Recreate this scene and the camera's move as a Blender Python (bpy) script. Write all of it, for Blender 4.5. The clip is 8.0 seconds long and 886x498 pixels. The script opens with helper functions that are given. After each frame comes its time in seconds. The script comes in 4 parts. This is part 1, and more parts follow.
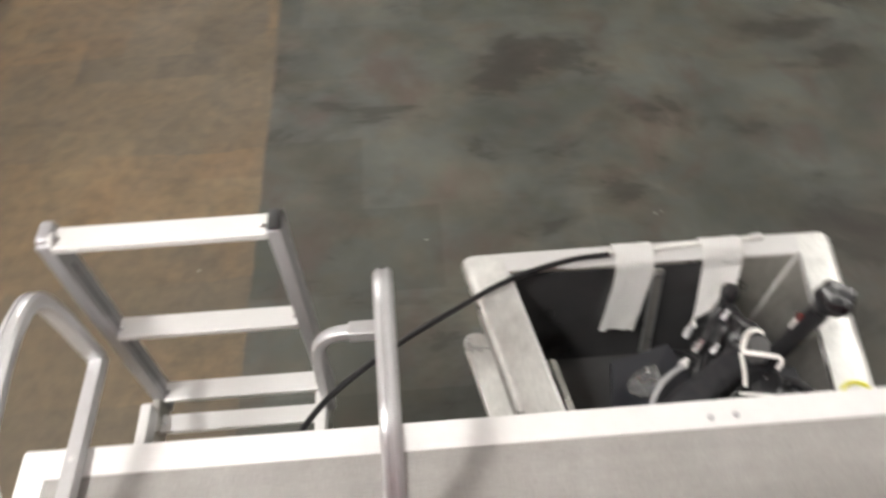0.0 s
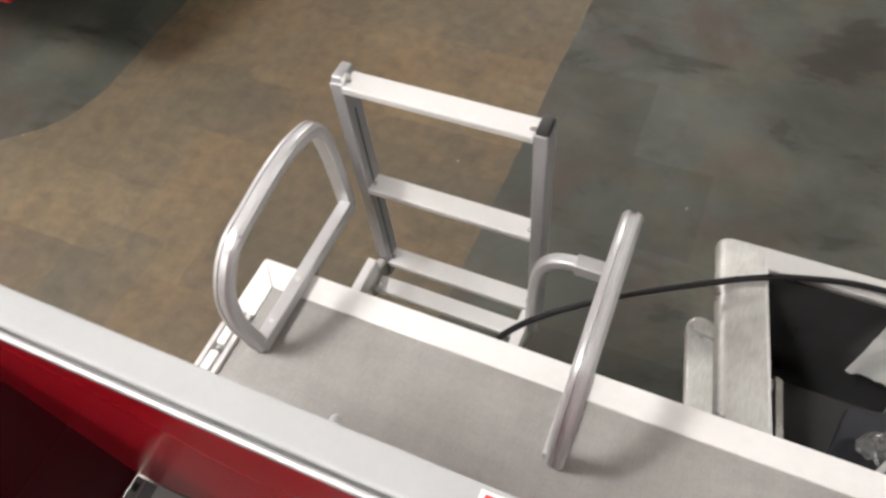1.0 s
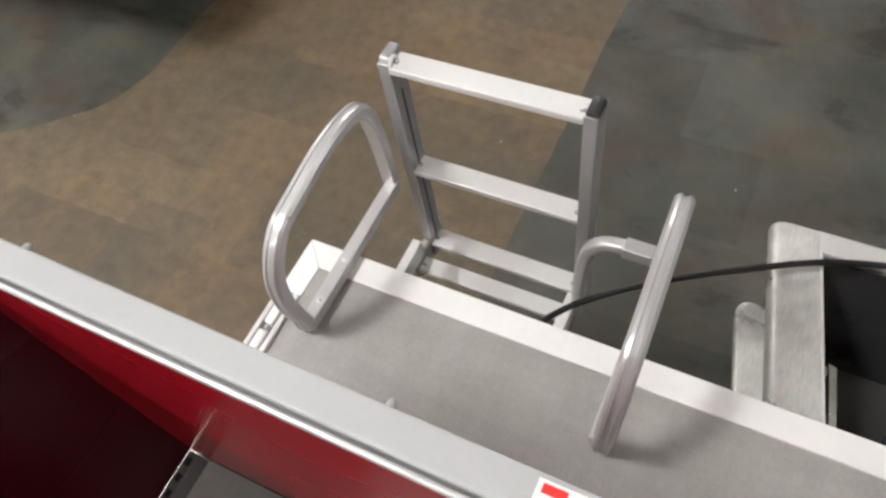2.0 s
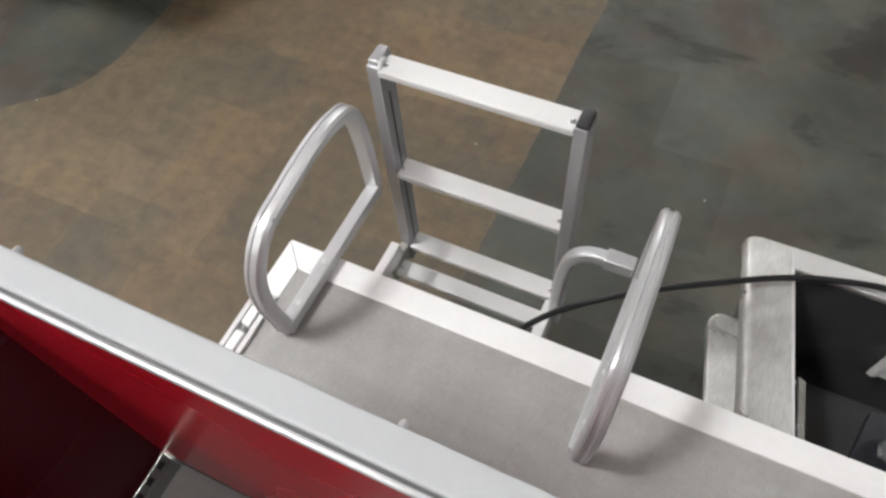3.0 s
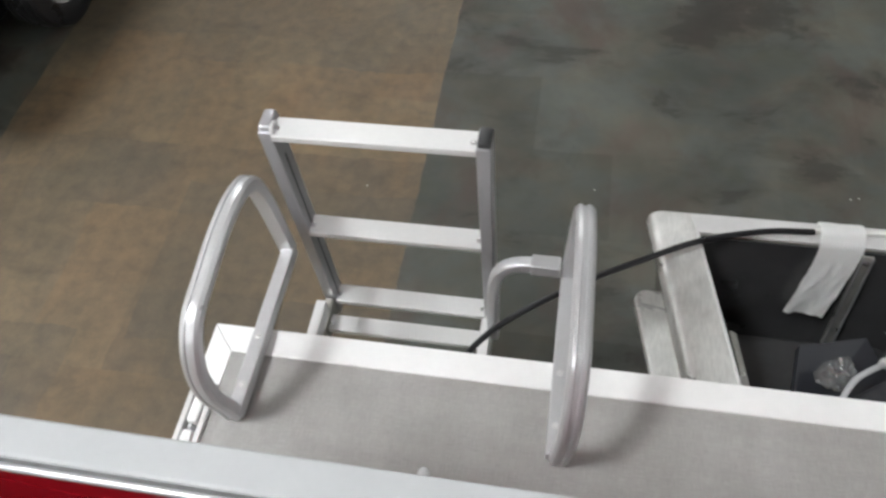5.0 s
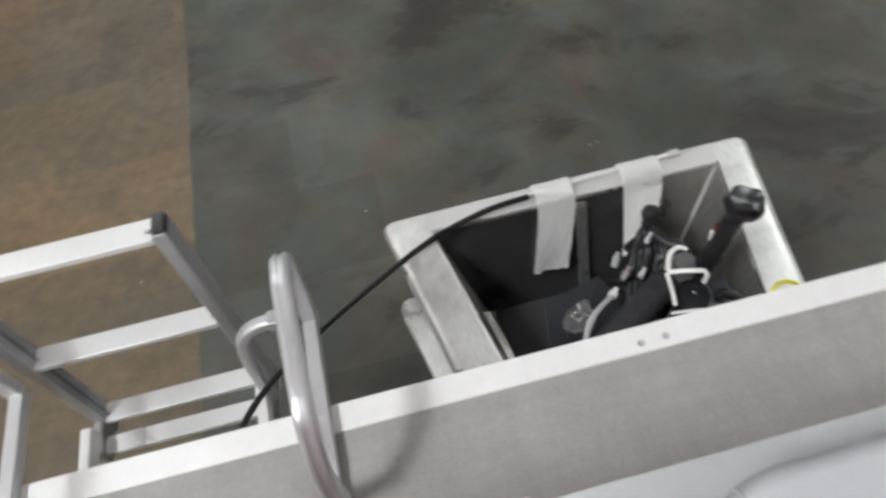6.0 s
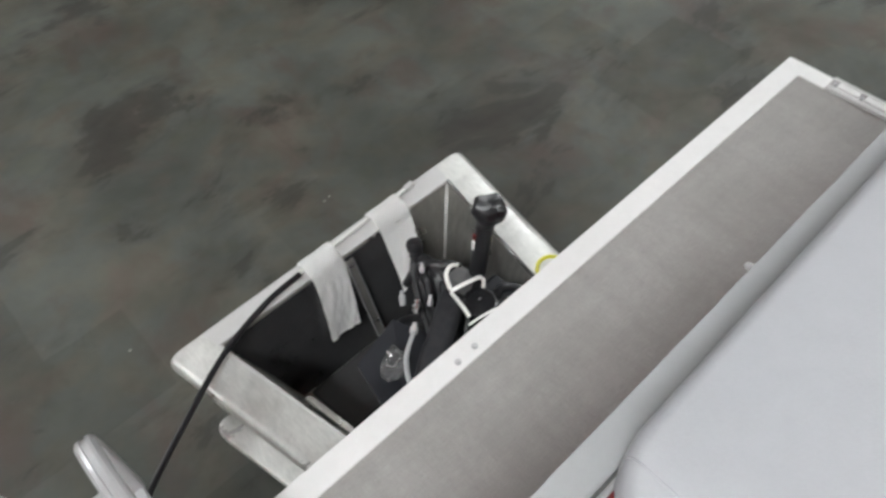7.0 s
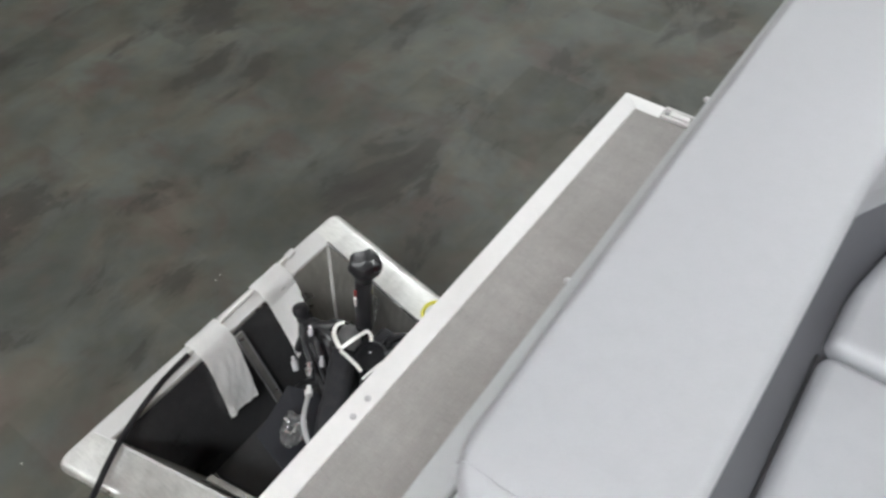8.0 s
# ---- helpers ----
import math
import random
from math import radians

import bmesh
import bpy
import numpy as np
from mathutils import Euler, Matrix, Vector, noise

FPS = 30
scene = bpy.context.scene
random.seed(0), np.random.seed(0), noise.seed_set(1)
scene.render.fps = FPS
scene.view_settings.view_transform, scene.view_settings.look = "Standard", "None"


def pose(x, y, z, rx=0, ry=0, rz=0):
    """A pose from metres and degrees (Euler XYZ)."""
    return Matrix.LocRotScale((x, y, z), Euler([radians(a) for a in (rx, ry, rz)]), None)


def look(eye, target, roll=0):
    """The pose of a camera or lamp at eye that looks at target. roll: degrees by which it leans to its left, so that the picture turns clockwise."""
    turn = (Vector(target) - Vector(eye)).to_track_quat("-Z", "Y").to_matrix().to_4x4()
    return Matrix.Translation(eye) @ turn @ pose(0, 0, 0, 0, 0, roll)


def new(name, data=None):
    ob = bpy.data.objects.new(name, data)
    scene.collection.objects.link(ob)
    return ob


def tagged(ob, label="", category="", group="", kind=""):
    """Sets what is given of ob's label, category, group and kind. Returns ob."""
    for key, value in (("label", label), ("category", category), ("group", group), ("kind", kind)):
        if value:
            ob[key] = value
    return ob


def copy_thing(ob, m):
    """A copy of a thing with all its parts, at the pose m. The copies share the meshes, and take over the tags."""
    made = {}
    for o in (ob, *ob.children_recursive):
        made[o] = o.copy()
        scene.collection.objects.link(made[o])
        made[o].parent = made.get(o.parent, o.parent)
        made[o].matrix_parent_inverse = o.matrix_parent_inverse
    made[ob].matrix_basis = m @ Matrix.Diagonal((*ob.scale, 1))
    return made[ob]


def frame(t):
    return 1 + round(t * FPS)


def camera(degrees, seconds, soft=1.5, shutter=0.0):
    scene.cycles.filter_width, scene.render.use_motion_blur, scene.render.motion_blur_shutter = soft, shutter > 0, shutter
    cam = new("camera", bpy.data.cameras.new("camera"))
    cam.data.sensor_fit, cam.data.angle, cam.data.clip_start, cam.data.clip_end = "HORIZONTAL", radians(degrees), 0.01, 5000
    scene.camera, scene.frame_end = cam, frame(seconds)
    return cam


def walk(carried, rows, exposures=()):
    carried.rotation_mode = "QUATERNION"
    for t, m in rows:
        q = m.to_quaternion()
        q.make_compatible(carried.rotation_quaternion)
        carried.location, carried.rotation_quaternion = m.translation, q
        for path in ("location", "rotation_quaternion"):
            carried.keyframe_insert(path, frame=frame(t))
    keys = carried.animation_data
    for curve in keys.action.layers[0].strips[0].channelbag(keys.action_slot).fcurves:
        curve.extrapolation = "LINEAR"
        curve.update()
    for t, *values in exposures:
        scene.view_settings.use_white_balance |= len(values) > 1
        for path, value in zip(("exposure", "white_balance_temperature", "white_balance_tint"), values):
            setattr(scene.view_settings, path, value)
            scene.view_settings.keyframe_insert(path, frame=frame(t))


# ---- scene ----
cam = camera(62.9, 8.0, soft=2.6, shutter=0.3)
PATH = [
    (0, (0.786, -0.581, 2.289), (0.837, 0.625, 0.694), -2.1),
    (0.2, (0.765, -0.583, 2.255), (0.624, 0.643, 0.681), 1.2),
    (0.5, (0.772, -0.583, 2.242), (0.421, 0.576, 0.65), 0.1),
    (0.7, (0.778, -0.578, 2.234), (0.325, 0.501, 0.612), -3.5),
    (1, (0.777, -0.576, 2.234), (0.21, 0.385, 0.574), -8.4),
    (1.5, (0.777, -0.573, 2.235), (0.124, 0.305, 0.562), -13.6),
    (1.7, (0.771, -0.574, 2.234), (0.117, 0.296, 0.556), -13.8),
    (2.8, (0.73, -0.58, 2.235), (0.162, 0.324, 0.544), -7.5),
    (3, (0.714, -0.578, 2.242), (0.169, 0.334, 0.547), -6.5),
    (3.5, (0.661, -0.582, 2.247), (0.147, 0.384, 0.573), -6.1),
    (4, (0.614, -0.596, 2.25), (0.144, 0.413, 0.588), -7.0),
    (4.2, (0.601, -0.603, 2.248), (0.166, 0.427, 0.59), -7.5),
    (5.3, (0.738, -0.589, 2.256), (0.498, 0.503, 0.598), -9.4),
    (5.5, (0.804, -0.583, 2.259), (0.615, 0.523, 0.604), -11.5),
    (5.7, (0.857, -0.575, 2.263), (0.75, 0.54, 0.606), -11.5),
    (6, (0.927, -0.577, 2.256), (1.016, 0.537, 0.597), -10.3),
    (6.3, (0.944, -0.552, 2.249), (1.21, 0.48, 0.557), -11.2),
    (6.5, (0.943, -0.547, 2.265), (1.324, 0.428, 0.56), -13.8),
    (6.7, (0.921, -0.542, 2.288), (1.435, 0.383, 0.591), -13.2),
    (7, (0.879, -0.548, 2.318), (1.611, 0.351, 0.688), -4.5),
    (7.2, (0.857, -0.548, 2.332), (1.682, 0.322, 0.732), -2.0),
    (7.5, (0.843, -0.562, 2.344), (1.76, 0.295, 0.787), 2.9),
    (7.8, (0.862, -0.595, 2.362), (1.835, 0.226, 0.82), -0.5),
    (8, (0.891, -0.638, 2.36), (1.885, 0.163, 0.82), -2.7),
]
walk(cam, [(t, look(eye, target, roll)) for t, eye, target, roll in PATH],
     exposures=[(0.0, 0.17, 6550, 10), (0.5, 0.15, 6550, 10), (1.0, -0.01, 6500, 10), (1.7, -0.20, 6450, 10), (2.8, -0.21, 6230, 9),
                (4.2, -0.21, 6080, 8), (5.3, -0.19, 6050, 7), (6.5, -0.19, 6050, 7), (8.0, -0.08, 6050, 7)])

# ---- world and exposure ----
world = bpy.data.worlds.new("world")
scene.world = world
world.use_nodes = True
world.node_tree.nodes["Background"].inputs[0].default_value = (0.9, 0.95, 1.0, 1)
world.node_tree.nodes["Background"].inputs[1].default_value = 0.02
LAMP = 84.0            # brightness of the ceiling diffusers
DECK = 0.972           # deck surface above the showroom floor
RIM = 0.848            # rim of the motor pod
TOP = 1.725            # top of the stern fence
ROOF = 6.4

# ---- materials ----


def mat(name):
    m = bpy.data.materials.new(name)
    m.use_nodes = True
    return m, m.node_tree.nodes, m.node_tree.links, m.node_tree.nodes["Principled BSDF"]


def coords(n, l, kind="Object", scale=(1, 1, 1), rot=(0, 0, 0)):
    tc, mp = n.new("ShaderNodeTexCoord"), n.new("ShaderNodeMapping")
    mp.inputs["Scale"].default_value = scale
    mp.inputs["Rotation"].default_value = rot
    l.new(tc.outputs[kind], mp.inputs["Vector"])
    return mp.outputs[0]


def noise_node(n, l, vec, scale, detail=4.0, rough=0.55, warp=0.0):
    t = n.new("ShaderNodeTexNoise")
    t.inputs["Scale"].default_value, t.inputs["Detail"].default_value = scale, detail
    t.inputs["Roughness"].default_value, t.inputs["Distortion"].default_value = rough, warp
    l.new(vec, t.inputs["Vector"])
    return t.outputs["Fac"]


def ramp(n, l, fac, stops):
    r = n.new("ShaderNodeValToRGB")
    els = r.color_ramp.elements
    while len(els) < len(stops):
        els.new(0.5)
    for e, (p, c) in zip(els, stops):
        e.position, e.color = p, (*c, 1) if len(c) == 3 else c
    l.new(fac, r.inputs[0])
    return r.outputs[0]


def mix(n, l, fac, a, b, mode="MIX"):
    m = n.new("ShaderNodeMix")
    m.data_type, m.blend_type = "RGBA", mode
    for s, v in ((0, fac), (6, a), (7, b)):
        if isinstance(v, (int, float)):
            m.inputs[s].default_value = v
        elif isinstance(v, tuple):
            m.inputs[s].default_value = (*v, 1)
        else:
            l.new(v, m.inputs[s])
    return m.outputs[2]


def bump(n, l, p, height, strength, dist):
    b = n.new("ShaderNodeBump")
    b.inputs["Strength"].default_value, b.inputs["Distance"].default_value = strength, dist
    l.new(height, b.inputs["Height"])
    l.new(b.outputs[0], p.inputs["Normal"])


def plain(name, colour, rough=0.5, metal=0.0, grain=40.0, vary=0.12, relief=0.15, dist=0.001, coat=0.0, stretch=(1, 1, 1), shine=0.5):
    """A surface with two scales of variation in colour and gloss, and fine relief."""
    m, n, l, p = mat(name)
    v = coords(n, l, "Object", stretch)
    big = noise_node(n, l, v, grain * 0.12, 3)
    fine = noise_node(n, l, v, grain, 5)
    dark = tuple(c * (1 - vary) for c in colour)
    lite = tuple(min(1, c * (1 + vary)) for c in colour)
    c1 = ramp(n, l, big, [(0.3, dark), (0.7, lite)])
    c2 = ramp(n, l, fine, [(0.3, dark), (0.7, lite)])
    l.new(mix(n, l, 0.4, c1, c2), p.inputs["Base Color"])
    l.new(ramp(n, l, big, [(0.25, (rough * 0.8,) * 3), (0.75, (min(1, rough * 1.2),) * 3)]), p.inputs["Roughness"])
    p.inputs["Metallic"].default_value = metal
    p.inputs["Coat Weight"].default_value = coat
    p.inputs["Specular IOR Level"].default_value = shine
    p.inputs["Coat Roughness"].default_value = 0.06
    bump(n, l, p, fine, relief, dist)
    return m


def tile_tone(n, l, width, row, shift=0.0, warp=0.04):
    """A random value for each square of a printed tile pattern that lies along the walls; the print's borders waver a little."""
    flat = coords(n, l)
    wob, nz = n.new("ShaderNodeMix"), n.new("ShaderNodeTexNoise")
    wob.data_type, wob.inputs[0].default_value = "VECTOR", warp
    nz.inputs["Scale"].default_value, nz.inputs["Detail"].default_value = 6.0, 4.0
    l.new(flat, nz.inputs["Vector"])
    l.new(flat, wob.inputs[4])
    l.new(nz.outputs["Color"], wob.inputs[5])
    mp = n.new("ShaderNodeMapping")
    mp.inputs["Location"].default_value = (shift, shift * 0.7, 0)
    l.new(wob.outputs[1], mp.inputs["Vector"])
    br = n.new("ShaderNodeTexBrick")
    br.inputs["Color1"].default_value, br.inputs["Color2"].default_value = (0, 0, 0, 1), (1, 1, 1, 1)
    br.inputs["Mortar Size"].default_value, br.inputs["Scale"].default_value = 0.0, 1.0
    br.inputs["Brick Width"].default_value, br.inputs["Row Height"].default_value = width, row
    l.new(mp.outputs[0], br.inputs["Vector"])
    return br.outputs["Color"]


def floor_finish(n, l, p, colour, fuzz):
    """The worn satin surface that both printed floors share."""
    v = coords(n, l)
    grain = mix(n, l, 0.35, colour, mix(n, l, 1.0, colour, ramp(n, l, fuzz, [(0.3, (0.6, 0.6, 0.6)), (0.7, (1.4, 1.4, 1.4))]), "MULTIPLY"))
    specks = noise_node(n, l, v, 70.0, 2, 0.5)
    l.new(mix(n, l, ramp(n, l, specks, [(0.73, (0, 0, 0)), (0.77, (0.35, 0.35, 0.35))]), grain, (0.16, 0.16, 0.15)), p.inputs["Base Color"])
    wear = noise_node(n, l, v, 2.6, 4, 0.6)
    l.new(ramp(n, l, wear, [(0.3, (0.48, 0.48, 0.48)), (0.7, (0.72, 0.72, 0.72))]), p.inputs["Roughness"])
    p.inputs["Specular IOR Level"].default_value = 0.5
    bump(n, l, p, fuzz, 0.3, 0.002)


def floor_slate(name):
    """Grey slate print: cloudy blue-green, olive and rusty flakes with dark ragged clefts between them."""
    m, n, l, p = mat(name)
    v = coords(n, l)
    cloud = noise_node(n, l, v, 1.9, 8, 0.60, 0.25)
    hue = noise_node(n, l, coords(n, l, "Object", (1, 1.25, 1), (0, 0, 0.5)), 2.7, 5, 0.6, 0.3)
    rust = noise_node(n, l, coords(n, l, "Object", (1.3, 1, 1), (0, 0, 1.3)), 2.3, 6, 0.62, 0.3)
    cleft = noise_node(n, l, coords(n, l, "Object", (0.85, 1.5, 1), (0, 0, 0.35)), 1.55, 9, 0.63, 0.35)
    fuzz = noise_node(n, l, v, 420, 2, 0.7)
    base = ramp(n, l, cloud, [(0.30, (0.042, 0.044, 0.038)), (0.47, (0.063, 0.064, 0.057)), (0.68, (0.093, 0.094, 0.086))])
    tint = ramp(n, l, hue, [(0.30, (1.18, 0.96, 0.86)), (0.43, (1.06, 1.01, 0.88)), (0.56, (0.95, 1.0, 0.98)), (0.70, (1.01, 1.03, 0.86))])
    base = mix(n, l, 1.0, base, tint, "MULTIPLY")
    base = mix(n, l, ramp(n, l, rust, [(0.52, (0, 0, 0)), (0.66, (0.75, 0.75, 0.75))]), base, (0.064, 0.045, 0.037))
    tone = ramp(n, l, tile_tone(n, l, 0.62, 0.41, 0.389, 0.02), [(0.0, (0.80, 0.81, 0.79)), (0.5, (1.0, 1.0, 1.0)), (1.0, (1.10, 1.11, 1.12))])
    base = mix(n, l, 1.0, base, tone, "MULTIPLY")
    dark = ramp(n, l, cleft, [(0.300, (0.85, 0.85, 0.85)), (0.400, (0.62, 0.62, 0.62)), (0.412, (0.30, 0.30, 0.30)), (0.47, (0, 0, 0))])
    base = mix(n, l, dark, base, (0.022, 0.019, 0.016))
    flake = noise_node(n, l, coords(n, l, "Object", (0.8, 1.35, 1), (0, 0, 0.9)), 3.4, 10, 0.68, 0.5)
    chips = ramp(n, l, flake, [(0.300, (0.55, 0.55, 0.55)), (0.345, (0.30, 0.30, 0.30)), (0.372, (0, 0, 0))])
    base = mix(n, l, chips, base, (0.020, 0.018, 0.017))
    floor_finish(n, l, p, base, fuzz)
    return m


def floor_brown(name):
    """Brown slate print in squares of tan, ochre, umber and grey-brown, mottled and streaked along the squares."""
    m, n, l, p = mat(name)
    v = coords(n, l)
    a = ramp(n, l, tile_tone(n, l, 0.66, 0.33, 0.13, 0.05), [(0.0, (0.086, 0.072, 0.054)), (0.3, (0.126, 0.096, 0.062)), (0.65, (0.162, 0.108, 0.060)), (1.0, (0.178, 0.138, 0.086))])
    b = ramp(n, l, tile_tone(n, l, 0.33, 0.66, 0.41, 0.07), [(0.0, (0.088, 0.076, 0.058)), (0.4, (0.134, 0.100, 0.063)), (0.8, (0.168, 0.106, 0.056)), (1.0, (0.124, 0.108, 0.080))])
    cloud = noise_node(n, l, v, 3.2, 7, 0.62, 0.3)
    blotch = noise_node(n, l, coords(n, l, "Object", (1.0, 0.7, 1), (0, 0, 0.2)), 2.1, 6, 0.6, 0.3)
    streak = noise_node(n, l, coords(n, l, "Object", (1.1, 3.0, 1)), 2.4, 7, 0.62, 0.3)
    mottle = noise_node(n, l, v, 15.0, 5, 0.6, 0.2)
    fuzz = noise_node(n, l, v, 420, 2, 0.7)
    both = mix(n, l, ramp(n, l, blotch, [(0.38, (0.15, 0.15, 0.15)), (0.62, (0.85, 0.85, 0.85))]), a, b)
    soft = mix(n, l, ramp(n, l, cloud, [(0.42, (0, 0, 0)), (0.68, (0.60, 0.60, 0.60))]), both, (0.096, 0.079, 0.053))
    soft = mix(n, l, ramp(n, l, streak, [(0.28, (0.60, 0.60, 0.60)), (0.38, (0.20, 0.20, 0.20)), (0.45, (0, 0, 0))]), soft, (0.064, 0.057, 0.042))
    soft = mix(n, l, 1.0, soft, ramp(n, l, mottle, [(0.32, (0.80, 0.83, 0.86)), (0.68, (1.17, 1.12, 1.06))]), "MULTIPLY")
    floor_finish(n, l, p, soft, fuzz)
    return m


def woven_vinyl(name, colour):
    """Woven marine vinyl: fine threads across and along, with faint long streaks."""
    m, n, l, p = mat(name)
    along = noise_node(n, l, coords(n, l, "Object", (14, 260, 1)), 3.0, 3)
    across = noise_node(n, l, coords(n, l, "Object", (260, 14, 1)), 3.0, 3)
    patch = noise_node(n, l, coords(n, l), 3.5, 4)
    streak = noise_node(n, l, coords(n, l, "Object", (11, 2.2, 1)), 2.0, 5)
    weave = mix(n, l, 0.5, ramp(n, l, along, [(0.3, (0.82,) * 3), (0.7, (1.16,) * 3)]), ramp(n, l, across, [(0.3, (0.80,) * 3), (0.7, (1.18,) * 3)]))
    tint = mix(n, l, 1.0, mix(n, l, 1.0, colour, weave, "MULTIPLY"), ramp(n, l, streak, [(0.3, (0.935, 0.935, 0.93)), (0.7, (1.05, 1.05, 1.05))]), "MULTIPLY")
    cross = noise_node(n, l, coords(n, l, "Object", (2.0, 13, 1)), 2.2, 5)
    tint = mix(n, l, 1.0, tint, ramp(n, l, cross, [(0.3, (0.94, 0.94, 0.94)), (0.7, (1.05, 1.05, 1.05))]), "MULTIPLY")
    l.new(mix(n, l, 1.0, tint, ramp(n, l, patch, [(0.3, (0.91, 0.90, 0.89)), (0.7, (1.07, 1.07, 1.065))]), "MULTIPLY"), p.inputs["Base Color"])
    p.inputs["Roughness"].default_value = 0.62
    bump(n, l, p, weave, 0.35, 0.0008)
    return m


def brushed(name, colour, rough, metal, stretch, stain):
    """Bare sheet aluminium: fine brushing, cloudy stains, and gloss that wanders over hand-sized patches."""
    m, n, l, p = mat(name)
    v = coords(n, l)
    lines = noise_node(n, l, coords(n, l, "Object", stretch), 6.0, 4)
    cloud = noise_node(n, l, v, 5.0, 5, 0.6, 0.4)
    stains = noise_node(n, l, v, 11.0, 6, 0.65, 0.5)
    dull = tuple(c * (1 - stain) for c in colour)
    tone = ramp(n, l, mix(n, l, 0.4, cloud, stains), [(0.38, dull), (0.60, colour)])
    l.new(mix(n, l, 1.0, tone, ramp(n, l, lines, [(0.3, (0.86, 0.86, 0.86)), (0.7, (1.08, 1.08, 1.08))]), "MULTIPLY"), p.inputs["Base Color"])
    l.new(ramp(n, l, cloud, [(0.36, (rough * 0.7,) * 3), (0.64, (min(1, rough * 1.5),) * 3)]), p.inputs["Roughness"])
    p.inputs["Metallic"].default_value = metal
    bump(n, l, p, cloud, 0.05, 0.004)
    return m


M_SLATE = floor_slate("grey_slate_print")
M_BROWN = floor_brown("brown_slate_print")
M_DECK = woven_vinyl("grey_woven_vinyl", (0.315, 0.305, 0.297))
M_INNER = woven_vinyl("dark_deck_carpet", (0.016, 0.016, 0.0155))
M_WHITE = plain("white_painted_aluminium", (0.78, 0.776, 0.77), 0.42, 0.0, 60, 0.05, 0.05)
M_ALU = plain("satin_anodised_aluminium", (0.55, 0.55, 0.56), 0.34, 0.45, 120, 0.05, 0.05, 0.0005)
M_POST = plain("brushed_aluminium_post", (0.44, 0.44, 0.455), 0.38, 0.65, 120, 0.08, 0.06, 0.0005, 0.0, (1, 1, 0.2))
M_TREAD = plain("bright_aluminium_tread", (0.65, 0.645, 0.64), 0.42, 0.25, 90, 0.05, 0.05, 0.0005)
M_CAST = brushed("dull_weld_stained_aluminium", (0.56, 0.55, 0.515), 0.30, 0.82, (13, 13, 1.2), 0.22)
M_RIM = brushed("stained_welded_aluminium_rim", (0.78, 0.78, 0.755), 0.34, 0.48, (60, 6, 60), 0.36)
M_LINER = plain("black_sheet_liner", (0.044, 0.044, 0.046), 0.16, 0.0, 6, 0.40, 0.45, 0.020, shine=1.0)
M_CHROME = plain("polished_aluminium", (0.88, 0.88, 0.90), 0.12, 1.0, 50, 0.03, 0.02, 0.0003)
M_RAIL = plain("pale_grey_powder_coat", (0.375, 0.381, 0.388), 0.45, 0.0, 150, 0.04, 0.05, 0.0004)
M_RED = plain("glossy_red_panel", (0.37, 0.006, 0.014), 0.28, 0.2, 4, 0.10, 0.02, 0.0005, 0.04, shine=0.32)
# Red darkened so that the colour carries the side panels' shade.
M_RED_SHADED = plain("glossy_red_panel_shaded", (0.045, 0.002, 0.005), 0.30, 0.0, 4, 0.12, 0.02, 0.0005, 0.0, shine=0.18)
M_HULL = plain("black_gelcoat", (0.008, 0.008, 0.009), 0.5, 0.0, 20, 0.2, 0.05, shine=0.2)
M_SKIN = plain("satin_red_outer_skin", (0.24, 0.018, 0.026), 0.55, 0.0, 10, 0.1, 0.05)
M_BLACK = plain("black_rubber", (0.014, 0.014, 0.016), 0.30, 0.0, 60, 0.25, 0.2, shine=0.5)
M_SLEEVE = plain("black_woven_fabric", (0.012, 0.012, 0.015), 0.75, 0.0, 400, 0.3, 0.6, 0.001)
M_GREYCAP = plain("mid_grey_rubber", (0.12, 0.12, 0.12), 0.45, 0.0, 60, 0.15, 0.2)
M_SATIN = plain("dark_grey_plastic", (0.014, 0.015, 0.020), 0.46, 0.0, 50, 0.2, 0.2)
M_CAP = plain("grey_black_plastic_cap", (0.13, 0.13, 0.130), 0.35, 0.0, 80, 0.2, 0.2)
M_CAPDARK = plain("black_plastic_cap", (0.030, 0.030, 0.031), 0.4, 0.0, 80, 0.2, 0.2)
M_TAPE = plain("white_cloth_tape", (0.97, 0.97, 0.96), 0.34, 0.0, 34, 0.02, 0.55, 0.004)
M_CRUMB = plain("dusty_paper", (0.42, 0.41, 0.38), 0.8, 0.0, 60, 0.2, 0.1)
M_TIE = plain("white_nylon", (0.75, 0.75, 0.72), 0.4, 0.0, 60, 0.05, 0.1)
M_YELLOW = plain("yellow_plastic", (0.70, 0.66, 0.06), 0.4, 0.0, 60, 0.08, 0.1)
M_VINYL = plain("pale_grey_upholstery_vinyl", (0.370, 0.373, 0.392), 0.5, 0.0, 340, 0.04, 0.25, 0.0008)
M_BAND = plain("mid_grey_upholstery_vinyl", (0.092, 0.092, 0.102), 0.5, 0.0, 340, 0.06, 0.25, 0.0008)
M_SHADOWGAP = plain("seat_gap_shade", (0.03, 0.03, 0.032), 0.5, 0.0, 100, 0.1, 0.1)
M_LABELWHITE = plain("white_label_vinyl", (0.78, 0.77, 0.76), 0.4, 0.0, 60, 0.03, 0.03)
M_LABELRED = plain("red_label_print", (0.62, 0.03, 0.03), 0.4, 0.0, 60, 0.05, 0.03)
M_LABELGREY = plain("grey_label_print", (0.28, 0.27, 0.27), 0.5, 0.0, 60, 0.05, 0.03)
M_REDDOT = plain("red_print", (0.20, 0.035, 0.03), 0.4, 0.0, 60, 0.05, 0.03)
